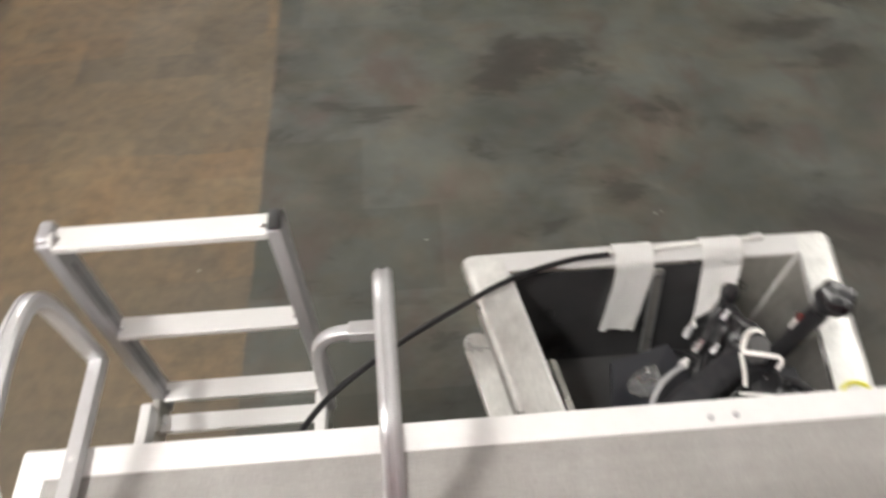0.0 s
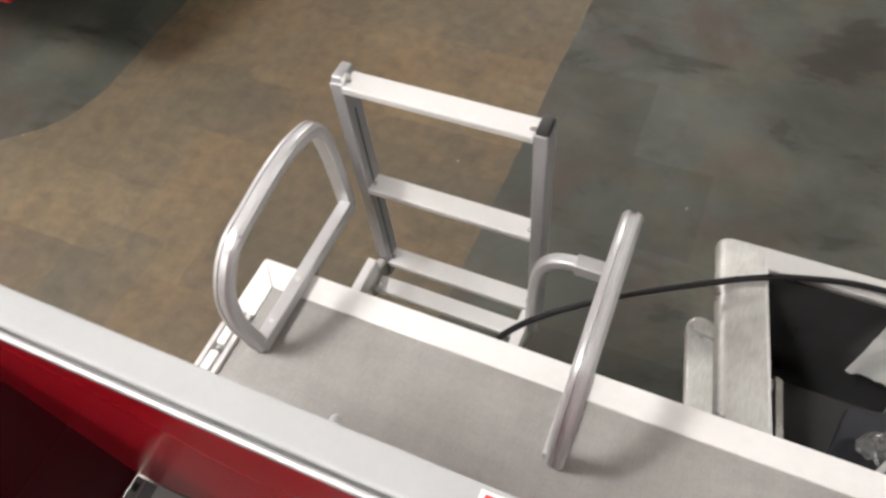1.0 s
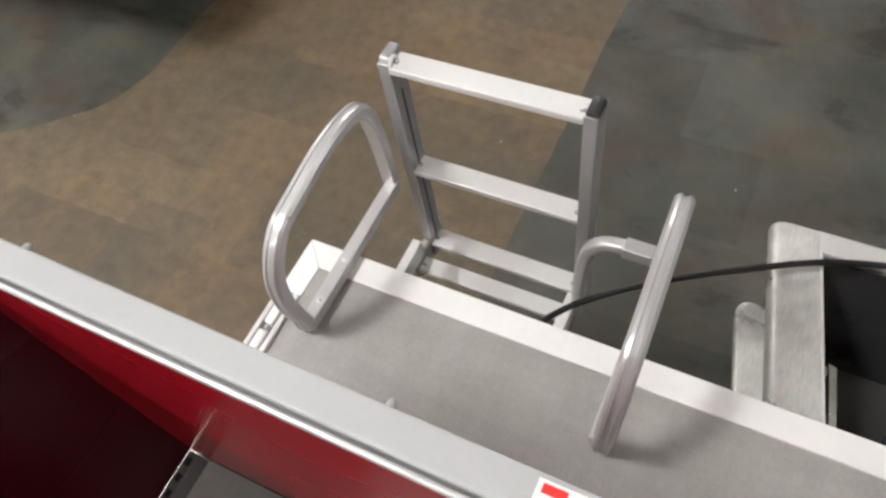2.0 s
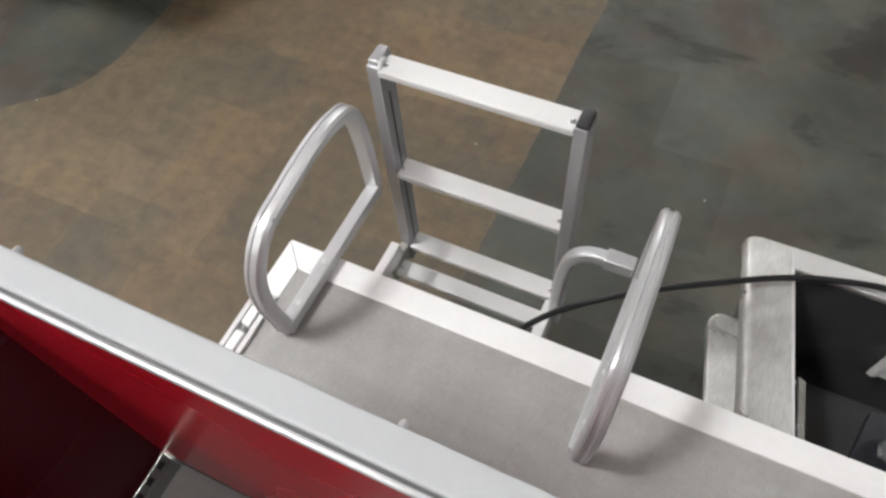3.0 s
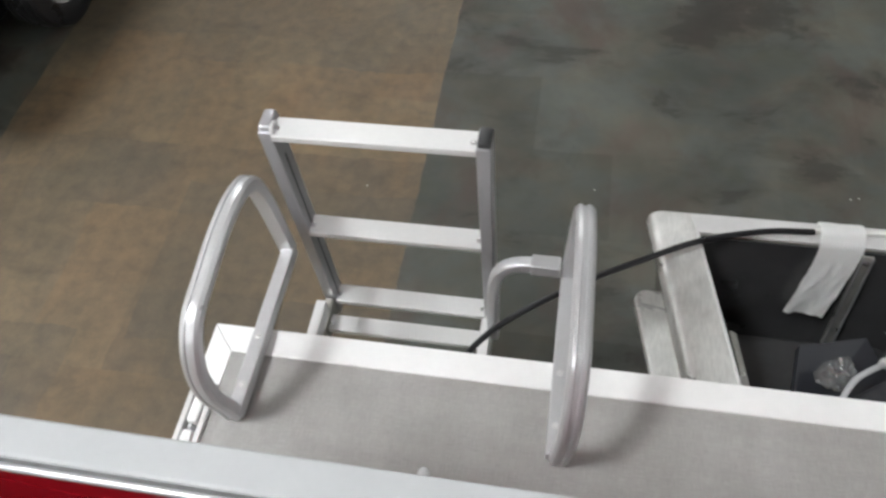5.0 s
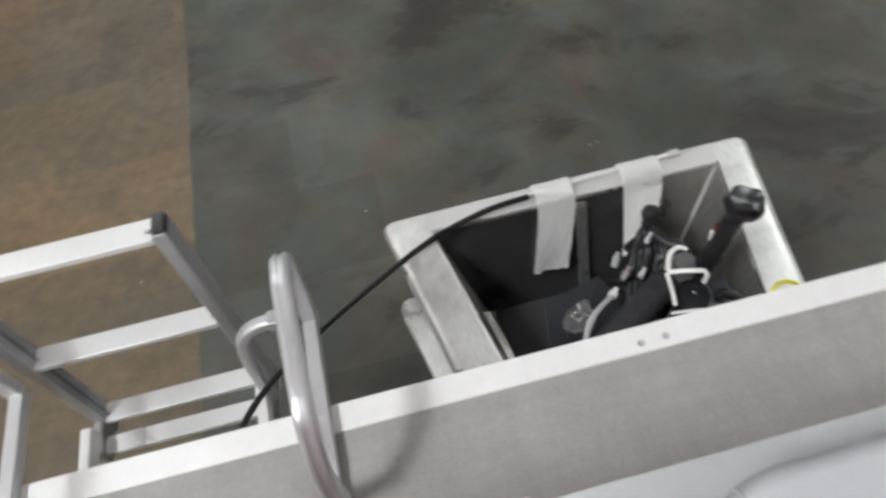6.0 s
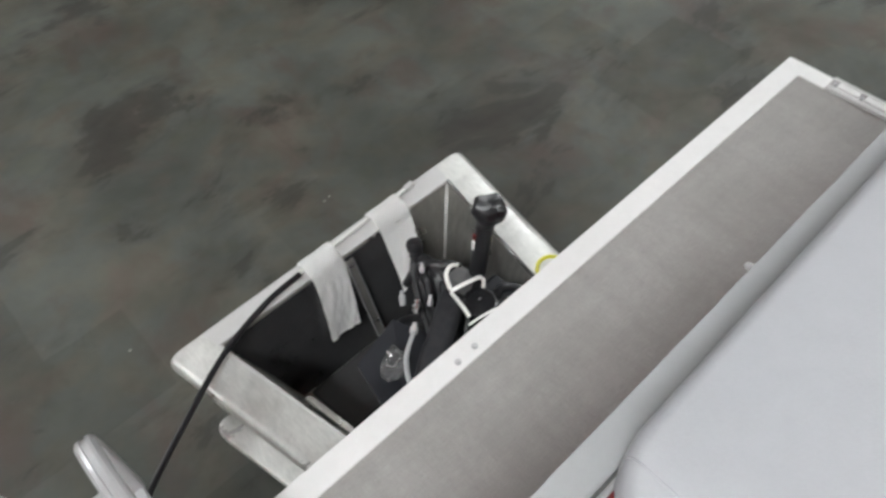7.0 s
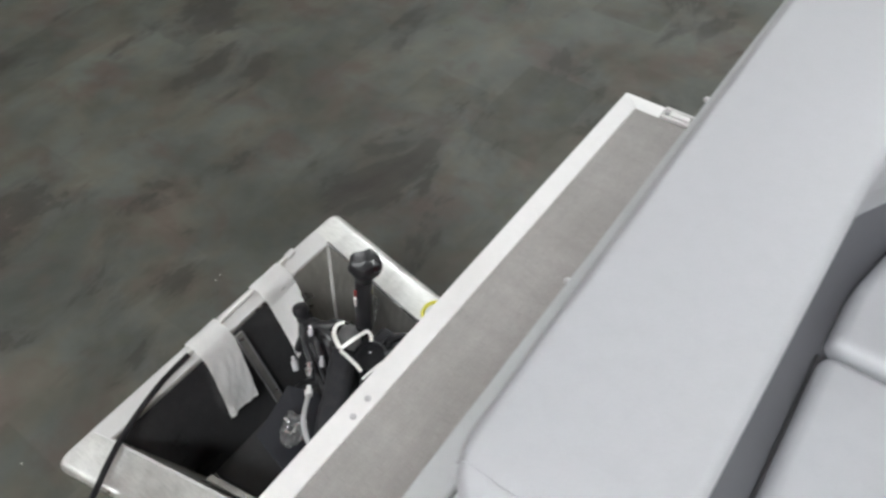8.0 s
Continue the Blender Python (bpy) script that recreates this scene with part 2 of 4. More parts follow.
M_CLEAR, _n, _l, _p = mat("clear_plastic_bag")
_p.inputs["Base Color"].default_value = (0.93, 0.95, 0.96, 1)
_p.inputs["Transmission Weight"].default_value, _p.inputs["Roughness"].default_value = 0.95, 0.05
M_WALL = plain("off_white_plaster", (0.46, 0.45, 0.43), 0.8, 0.0, 6, 0.04, 0.1, 0.002)
M_CEIL = plain("white_ceiling_board", (0.58, 0.58, 0.56), 0.85, 0.0, 6, 0.04, 0.1, 0.002)
M_GLOW, _n, _l, _p = mat("lamp_diffuser")
_p.inputs["Base Color"].default_value = (0.9, 0.9, 0.9, 1)
_p.inputs["Emission Color"].default_value = (1.0, 0.97, 0.93, 1)
_p.inputs["Emission Strength"].default_value = LAMP
# Weaker diffuser for the added fill lights.
M_FILL, _n, _l, _p = mat("fill_lamp_diffuser")
_p.inputs["Base Color"].default_value = (0.9, 0.9, 0.9, 1)
_p.inputs["Emission Color"].default_value = (1.0, 0.97, 0.93, 1)
_p.inputs["Emission Strength"].default_value = LAMP * 0.58

# ---- mesh helpers ----


def link(name, bm, material, parent=None, label="", smooth=False):
    me = bpy.data.meshes.new(name)
    bmesh.ops.recalc_face_normals(bm, faces=bm.faces)
    bm.to_mesh(me)
    bm.free()
    me.materials.append(material)
    if smooth:
        me.polygons.foreach_set("use_smooth", [True] * len(me.polygons))
        me.set_sharp_from_angle(angle=radians(38))
    ob = new(name, me)
    ob.parent = parent
    if label:
        ob["label"] = label
    return ob


def part(name, bm, material, parent, label="", smooth=True):
    return link(name, bm, material, parent, label, smooth)


def thing(name, label, category, at=(0, 0, 0), group=""):
    e = new(name)
    e.empty_display_size = 0.1
    e.location = at
    return tagged(e, label, category, group)


def settle(e):
    """Keeps the parts where they were built when their empty does not stand at the origin."""
    inv = Matrix.Translation(-Vector(e.location))
    for c in e.children:
        c.matrix_parent_inverse = inv


def box(x0, x1, y0, y1, z0, z1, bevel=0.0, seg=2, bm=None):
    bm = bm or bmesh.new()
    r = bmesh.ops.create_cube(bm, size=1.0)
    bmesh.ops.transform(bm, verts=r["verts"], matrix=Matrix.Translation(((x0 + x1) / 2, (y0 + y1) / 2, (z0 + z1) / 2)) @ Matrix.Diagonal((x1 - x0, y1 - y0, z1 - z0, 1)))
    if bevel:
        edges = list({e for v in r["verts"] for e in v.link_edges})
        bmesh.ops.bevel(bm, geom=edges, offset=bevel, segments=seg, affect="EDGES", profile=0.5)
    return bm


def prism(poly, z0, z1, bevel=0.0, seg=2, bm=None):
    """An upright slab over a polygon in the plan."""
    bm = bm or bmesh.new()
    lo = [bm.verts.new((x, y, z0)) for x, y in poly]
    hi = [bm.verts.new((x, y, z1)) for x, y in poly]
    k = len(poly)
    faces = [bm.faces.new(lo[::-1]), bm.faces.new(hi)] + [bm.faces.new((lo[i], lo[(i + 1) % k], hi[(i + 1) % k], hi[i])) for i in range(k)]
    if bevel:
        bmesh.ops.bevel(bm, geom=list({e for f in faces for e in f.edges}), offset=bevel, segments=seg, affect="EDGES", profile=0.5)
    return bm


def slab(corners, thick, bm=None):
    """A plate over any four corners, thickened along its own normal."""
    bm = bm or bmesh.new()
    c = [Vector(p) for p in corners]
    nrm = (c[1] - c[0]).cross(c[3] - c[0]).normalized() * thick
    a = [bm.verts.new(p) for p in c]
    b = [bm.verts.new(p + nrm) for p in c]
    bm.faces.new(a[::-1]), bm.faces.new(b)
    for i in range(4):
        j = (i + 1) % 4
        bm.faces.new((a[i], a[j], b[j], b[i]))
    return bm


def smooth_path(points, steps=8):
    """Catmull-Rom through the points."""
    p = [Vector(q) for q in points]
    p = [p[0] * 2 - p[1]] + p + [p[-1] * 2 - p[-2]]
    out = []
    for i in range(1, len(p) - 2):
        for s in range(steps):
            t = s / steps
            out.append(0.5 * ((2 * p[i]) + (p[i + 1] - p[i - 1]) * t + (2 * p[i - 1] - 5 * p[i] + 4 * p[i + 1] - p[i + 2]) * t * t
                              + (3 * p[i] - p[i - 1] - 3 * p[i + 1] + p[i + 2]) * t ** 3))
    return out + [p[-2]]


def sweep(path, section, up=(0, 0, 1), closed=False, bm=None, scale=None):
    """Carries a 2D section (side, up) along a path."""
    bm = bm or bmesh.new()
    p = [Vector(q) for q in path]
    k, rings = len(p), []
    for i, c in enumerate(p):
        d = (p[(i + 1) % k] - p[i - 1]) if closed else (p[min(i + 1, k - 1)] - p[max(i - 1, 0)])
        d.normalize()
        side = d.cross(Vector(up))
        if side.length < 1e-4:
            side = Vector((1, 0, 0))
        side.normalize()
        top = side.cross(d).normalized()
        f = scale[i] if scale else 1.0
        rings.append([bm.verts.new(c + side * (u * f) + top * (v * f)) for u, v in section])
    m = len(section)
    for i in range(k if closed else k - 1):
        a, b = rings[i], rings[(i + 1) % k]
        for j in range(m):
            bm.faces.new((a[j], a[(j + 1) % m], b[(j + 1) % m], b[j]))
    if not closed:
        bm.faces.new(rings[0][::-1]), bm.faces.new(rings[-1])
    return bm


def circle(r, k=10):
    return [(r * math.cos(2 * math.pi * i / k), r * math.sin(2 * math.pi * i / k)) for i in range(k)]


def round_rect(w, h, r, k=3):
    pts = []
    for cx, cy, a0 in ((w / 2 - r, h / 2 - r, 0), (-w / 2 + r, h / 2 - r, 90), (-w / 2 + r, -h / 2 + r, 180), (w / 2 - r, -h / 2 + r, 270)):
        for i in range(k + 1):
            a = radians(a0 + 90 * i / k)
            pts.append((cx + r * math.cos(a), cy + r * math.sin(a)))
    return pts


def lathe(profile, m=Matrix(), k=16, bm=None):
    """Turns (radius, height) pairs round the local z axis."""
    bm = bm or bmesh.new()
    rings = [[bm.verts.new(m @ Vector((r * math.cos(2 * math.pi * i / k), r * math.sin(2 * math.pi * i / k), h))) for i in range(k)] for r, h in profile]
    for a, b in zip(rings, rings[1:]):
        for i in range(k):
            bm.faces.new((a[i], a[(i + 1) % k], b[(i + 1) % k], b[i]))
    bm.faces.new(rings[0][::-1]), bm.faces.new(rings[-1])
    return bm


def towards(a, b):
    """A matrix that stands local z on the line from a to b."""
    d = Vector(b) - Vector(a)
    return Matrix.Translation(a) @ d.to_track_quat("Z", "Y").to_matrix().to_4x4()


def screw(name, at, axis, r, h, parent, material=None, label=""):
    """A pan-head screw or rivet with a small washer."""
    m = towards(at, Vector(at) + Vector(axis))
    return part(name, lathe([(r * 1.35, 0), (r * 1.35, h * 0.25), (r, h * 0.3), (r * 0.9, h * 0.75), (r * 0.45, h)], m, 12), material or M_CHROME, parent, label)


# ---- structure: showroom floor, walls, ceiling ----
def setting(name, bm, material, label, category):
    return tagged(link(name, bm, material), label, category, kind="structure")


setting("floor", box(-9, 10, -9, 10, -0.12, 0.0), M_SLATE, "grey slate-printed showroom floor with dark ragged veins", "floor")


def ragged(x, y, size):
    """Pushes a border point of the brown floor a little to and fro."""
    q = Vector((x * 3.1, y * 3.1, 2.0))
    return x + size * (noise.noise(q) + 0.5 * noise.noise(q * 4.3) + 0.3 * noise.noise(q * 15.0)), y


EAST = [ragged(0.112, y, 0.012) for y in [0.02 * i for i in range(196)]]
WEST = [ragged(x, y, 0.016) for x, y in [(v.x, v.y) for v in smooth_path([(-1.80, 3.9, 0), (-1.80, 2.2, 0), (-1.80, 1.10, 0), (-1.83, 0.88, 0), (-1.93, 0.68, 0), (-2.26, 0.42, 0), (-3.0, 0.14, 0)], 14)]]
setting("brown_floor", prism([(0.112, 9.9), (-1.80, 9.9)] + WEST + [(-8.9, -0.6), (-8.9, -8.9), (0.112, -8.9)] + EAST, 0.0, 0.0012), M_BROWN, "brown slate-printed floor strip beside the grey floor", "floor")
for nm, b in (("wall_north", (-9, 10, 10, 10.15)), ("wall_south", (-9, 10, -9.15, -9)), ("wall_west", (-9.15, -9, -9.15, 10.15)), ("wall_east", (10, 10.15, -9.15, 10.15))):
    setting(nm, box(*b, 0, ROOF), M_WALL, "plain off-white showroom wall", "wall")
setting("ceiling", box(-9.15, 10.15, -9.15, 10.15, ROOF, ROOF + 0.1), M_CEIL, "plain white showroom ceiling", "ceiling")


def unseen_ceiling_light(x, y, glow):
    e = thing("unseen_ceiling_light", "unseen ceiling light with a lit diffuser", "lamp", (x, y, ROOF), "ceiling lights")
    w, d = 0.55, 0.75
    bm = bmesh.new()
    for a in ((-w - .03, w + .03, d, d + .03), (-w - .03, w + .03, -d - .03, -d), (-w - .03, -w, -d, d), (w, w + .03, -d, d)):
        box(*a, -0.06, -0.001, bm=bm)
    part("frame", bm, M_CEIL, e, smooth=False)
    part("diffuser", box(-w, w, -d, d, -0.05, -0.03), glow, e, "glowing white diffuser", smooth=False)
    return e


unseen_ceiling_light(-2.2, -1.65, M_GLOW)
# Dim lights added out of view as fill; their places are assumed.
lamp = unseen_ceiling_light(8.4, -1.65, M_FILL)
for x, y in ((-2.0, 7.8), (7.6, 3.4), (-2.2, -7.4), (2.4, -5.6), (-7.6, -7.4), (-7.6, -1.65), (-7.6, 4.9)):
    copy_thing(lamp, Matrix.Translation((x, y, ROOF)))

# ---- the pontoon boat ----
boat = thing("pontoon_boat", "pontoon boat stern with grey vinyl deck, white trim and red fence", "boat")
part("deck", box(0.050, 2.542, -0.62, -0.056, DECK - 0.03, DECK), M_DECK, boat, "grey woven vinyl aft deck", smooth=False)
part("cabin_floor", box(0.03, 2.56, -4.2, -0.621, DECK - 0.03, DECK - 0.001), M_INNER, boat, "dark grey carpeted inner deck", smooth=False)
Z1 = DECK + 0.003
part("stern_trim", prism([(0, 0), (2.592, 0), (2.540, -0.057), (0.052, -0.057)], DECK - 0.085, Z1, 0.003), M_WHITE, boat, "white painted stern edge trim", smooth=False)
for side in (0, 1):
    def sx(v, s=side):
        return 2.592 - v if s else v
    part("side_trim", prism([(sx(0), -0.0006), (sx(0.052), -0.0576), (sx(0.052), -0.130), (sx(0), -0.130)], DECK - 0.085, Z1, 0.003), M_WHITE, boat, "white painted side trim", smooth=False)
    chan = part("side_channel", box(min(sx(0.004), sx(0.050)), max(sx(0.004), sx(0.050)), -4.2, -0.131, DECK - 0.085, DECK - 0.012, 0.002), M_CAST, boat, "slotted aluminium side channel", smooth=False)
    for a, b in ((0.0, 0.011), (0.039, 0.050)):
        part("lip", box(min(sx(a), sx(b)), max(sx(a), sx(b)), -0.44, -0.131, DECK - 0.012, DECK + 0.010, 0.002), M_TREAD, chan, smooth=False)
    for y0, y1 in ((-0.212, -0.152), (-0.290, -0.226)):
        part("clamp_plate", box(min(sx(0.015), sx(0.036)), max(sx(0.015), sx(0.036)), y0, y1, DECK - 0.012, DECK + 0.014, 0.005), M_WHITE, chan)
    for y in (-0.145, -0.219, -0.300):
        screw("bolt", (sx(0.026), y, DECK - 0.010), (0, 0, 1), 0.0075, 0.022, chan, M_ALU)
for x, y in ((1.311, -0.037), (1.361, -0.035)):
    screw("rivet", (x, y, Z1), (0, 0, 1), 0.0056, 0.005, boat, M_ALU)
for x in (0.45, 2.14):
    tube = lathe([(0.02, 0), (0.16, 0.06), (0.27, 0.18), (0.305, 0.36), (0.305, 3.6), (0.27, 3.8), (0.02, 3.95)], towards((x, -0.32, 0.375), (x, -4.3, 0.375)), 32)
    part("pontoon", tube, M_CAST, boat, "round aluminium pontoon")
    part("pontoon_riser", box(x - 0.10, x + 0.10, -4.0, -0.75, 0.60, DECK - 0.031), M_CAST, boat, smooth=False)
    for y in (-1.2, -3.4):
        part("stand_block", box(x - 0.30, x + 0.30, y - 0.09, y + 0.09, 0.001, 0.11, 0.004), M_SATIN, boat, "black support block", smooth=False)


# fence round the stern and the port side
def rail_edge(x):
    """The rail widens slightly towards the starboard corner."""
    return -0.450 + 0.010 * max(0.0, x - 1.0)


def fence_rail(x0, x1):
    rail = part("fence_rail", prism([(x0, -0.4825), (x1, -0.4825), (x1, rail_edge(x1)), (1.0, rail_edge(1.0)), (x0, rail_edge(x0))], TOP - 0.042, TOP, 0.003), M_RAIL, boat, "pale grey top rail with a bright bead", smooth=False)
    bead = [(x, -0.4889, TOP - 0.0048) for x in (x0, x1)]
    part("bead", sweep(bead, round_rect(0.0056, 0.0095, 0.0025)), M_ALU, rail, "polished rounded bead")
    part("groove", box(x0, x1, -0.4863, -0.4822, TOP - 0.0092, TOP - 0.004), M_CAP, rail, "dark groove", smooth=False)
    return rail


rail = fence_rail(0.03, 2.562)
for x in (0.187, 0.582, 0.965, 1.356, 1.74, 2.13):
    screw("screw", (x, rail_edge(x), TOP - 0.018), (0, 1, 0), 0.0046, 0.010, rail, M_ALU)
part("outer_skin", box(0.053, 2.539, -0.4655, -0.458, DECK + 0.046, TOP - 0.043), M_SKIN, boat, "satin red outer fence skin", smooth=False)
part("fence_panel", box(0.052, 2.54, -0.4870, -0.4830, DECK + 0.045, TOP - 0.0102), M_RED, boat, "glossy red fence panel", smooth=False)
part("bottom_rail", box(0.052, 2.54, -0.487, -0.452, DECK + 0.001, DECK + 0.045, 0.003), M_SATIN, boat, "dark lower fence rail", smooth=False)
part("corner_post", box(0.030, 0.052, -0.486, -0.452, DECK, TOP - 0.043, 0.001), M_SATIN, boat, "black corner post", smooth=False)
part("corner_post", box(2.540, 2.562, -0.486, -0.452, DECK, TOP - 0.043, 0.001), M_RED_SHADED, boat, "corner post in the shaded red", smooth=False)
for x0, x1, px in ((0.028, 0.064, 0.046), (2.528, 2.564, 2.546)):
    part("side_rail", box(x0, x1, -4.2, -0.497, TOP - 0.042, TOP, 0.003), M_RAIL, boat, "pale grey side rail", smooth=False)
    part("side_panel", box(px - 0.004, px + 0.004, -4.2, -0.4862, DECK + 0.045, TOP - 0.042), M_RED_SHADED, boat, "glossy red side panel with its shade in the colour", smooth=False)
strip = part("foot_strip", box(0.050, 0.072, -2.2, -0.490, DECK + 0.001, DECK + 0.045, 0.002), M_CAP, boat, "slotted grey strip at the foot of the panel", smooth=False)
for i in range(14):
    y = -0.508 - 0.030 * i
    part("slot", box(0.0555, 0.0665, y - 0.007, y + 0.007, DECK + 0.0448, DECK + 0.0465), M_BLACK, strip, smooth=False)


def warning_label(x0, flip):
    """White sticker with a red heading; its small print is plain bars."""
    w, d = 0.125, 0.024
    y0 = -0.4785
    lab = part("warning_label", box(x0, x0 + w, y0, y0 + d, TOP + 0.0003, TOP + 0.0012), M_LABELWHITE, rail, "white warning sticker with red heading", smooth=False)
    z0, z1 = TOP + 0.0012, TOP + 0.0018

    def bar(a, b, c, e, m):
        if flip:
            a, b = w - b, w - a
        part("print_bar", box(x0 + a, x0 + b, y0 + c, y0 + e, z0, z1), m, lab, smooth=False)
    bar(0.004, 0.022, 0.0145, 0.0215, M_LABELRED)
    bar(0.030, 0.120, 0.0145, 0.0215, M_LABELRED)
    for row, y in enumerate((0.0035, 0.0085)):
        for i in range(9):
            bar(0.006 + 0.0125 * i, 0.006 + 0.0125 * i + (0.009 if (i + row) % 3 else 0.006), y, y + 0.0022, M_LABELGREY)


warning_label(0.052, True)
warning_label(0.708, False)

# ---- boarding hand rails ----


def handrail(bar_x, loop_x, lean, skew):
    """A D-shaped loop that closes on its base bar; the loop leans a little and its plane is slightly turned."""
    e = thing("boarding_handrail", "looped satin aluminium boarding handrail bolted to the deck", "handrail", (bar_x, 0, DECK), "boarding handrails")
    zb = DECK + 0.0036
    part("base_bar", box(bar_x - 0.0135, bar_x + 0.0135, -0.188, 0.186, zb, zb + 0.030, 0.002), M_ALU, e, "square aluminium base bar", smooth=False)
    shape = [(-0.186, DECK + 0.014), (-0.190, 1.030), (-0.199, 1.110), (-0.186, 1.188), (-0.134, 1.250), (-0.055, 1.267), (0.030, 1.277), (0.105, 1.272), (0.160, 1.244), (0.181, 1.160), (0.186, DECK + 0.020)]
    pts = [(loop_x + lean * (z - 0.975) + skew * y, y, z) for y, z in shape]
    path = smooth_path(pts, 7)
    ridge = [(-0.0125, -0.011), (0.0125, -0.011), (0.0145, -0.006), (0.0145, 0.006), (0.010, 0.011), (0.0045, 0.0118), (0.0035, 0.0095), (-0.0035, 0.0095), (-0.0045, 0.0118), (-0.010, 0.011), (-0.0145, 0.006), (-0.0145, -0.006)]
    part("loop", sweep(path, [(-v * 1.2, u * 1.15) for u, v in ridge], up=(1, 0, 0)), M_ALU, e, "bent aluminium hand loop with a ridged outside")
    for y in (-0.034, -0.135):
        screw("bolt", (bar_x, y, zb + 0.030), (0, 0, 1), 0.0048, 0.004, e, M_TREAD)
    settle(e)
    return e


handrail(0.109, 0.104, -0.010, 0.0)
handrail(0.696, 0.701, 0.043, -0.025)

# ---- folding boarding ladder ----
ladder = thing("boarding_ladder", "folded-up aluminium boarding ladder standing behind the stern", "ladder", (0.33, 0.2, 0.66))
for x in (0.134, 0.528):
    side = part("rail", box(x - 0.0125, x + 0.0125, 0.216, 0.268, 0.655, 1.318, 0.002), M_POST, ladder, "flat aluminium ladder rail", smooth=False)
    inner = 0.0128 if x < 0.3 else -0.0128
    part("groove", box(min(x + inner, x + inner * 1.02), max(x + inner, x + inner * 1.02), 0.238, 0.243, 0.66, 1.24), M_SATIN, side, "dark groove", smooth=False)
    if x < 0.3:
        cap = box(x - 0.0115, x + 0.0115, 0.222, 0.2685, 1.302, 1.329, 0.005, 3)
        part("cap", cap, M_POST, ladder, "dull metal end fitting")
        latch = smooth_path([(x + 0.0135, 0.2245, 1.300), (x + 0.0135, 0.2200, 1.312), (x + 0.0135, 0.2245, 1.3235), (x + 0.0135, 0.2345, 1.3255), (x + 0.0135, 0.2430, 1.3185), (x + 0.0135, 0.2440, 1.304)], 5)
        part("latch_loop", sweep(latch, circle(0.0045, 8), up=(1, 0, 0)), M_TREAD, ladder, "bent bright latch loop")
    else:
        cap = box(x - 0.0110, x + 0.0125, 0.2200, 0.2640, 1.306, 1.326, 0.004)
        part("cap", cap, M_CAPDARK, ladder, "black plastic end cap")
    part("hinge_plate", box(x - 0.011, x + 0.011, 0.130, 0.215, 0.665, 0.735, 0.006), M_CAST, ladder, "dull hinge plate", smooth=False)
    part("arm", box(x - 0.012, x + 0.012, -0.20, 0.178, 0.736, 0.786, 0.003), M_TREAD, ladder, "square aluminium arm under the deck", smooth=False)


def rung(y0, y1, z, x0=0.1467, x1=0.5153):
    bm = bmesh.new()
    box(x0, x1, y0, y1, z - 0.004, z, 0.0015, bm=bm)
    box(x0, x1, y0, y0 + 0.004, z - 0.013, z - 0.004, bm=bm)
    box(x0, x1, y1 - 0.004, y1, z - 0.013, z - 0.004, bm=bm)
    r = part("rung", bm, M_TREAD, ladder, "flat aluminium tread", smooth=False)
    for x in (x0 + 0.006, x1 - 0.006):
        screw("rivet", (x, (y0 + y1) / 2 - 0.004, z), (0, 0, 1), 0.004, 0.003, r)


for z in (1.315, 1.016, 0.723):
    rung(0.2135, 0.262, z)
rung(0.138, 0.180, 0.715, 0.147, 0.515)
elbow = smooth_path([(0.6795, 0.182, DECK + 0.054), (0.630, 0.182, DECK + 0.054), (0.590, 0.182, DECK + 0.047), (0.562, 0.181, DECK + 0.022), (0.548, 0.178, DECK - 0.020), (0.544, 0.168, DECK - 0.10), (0.5435, 0.160, 0.745)], 6)
part("brace_tube", sweep(elbow, round_rect(0.026, 0.026, 0.006), up=(0, 1, 0)), M_ALU, ladder, "curved aluminium brace tube")
part("brace_sleeve", box(0.622, 0.6795, 0.166, 0.198, DECK + 0.0385, DECK + 0.0695, 0.003), M_ALU, ladder, "square sleeve on the brace", smooth=False)
settle(ladder)

# ---- motor pod behind the stern ----
pod = thing("motor_pod", "open welded aluminium motor pod with dull stained rim", "motor mount", (1.33, 0.2, RIM))
INN = [(0.985, 0.428), (1.700, 0.420), (1.622, -0.06), (1.082, -0.06)]
LOW = [(1.085, 0.352), (1.600, 0.345), (1.560, -0.06), (1.130, -0.06)]
FLOOR_Z = 0.520


def at(p, z):
    return (p[0], p[1], z)


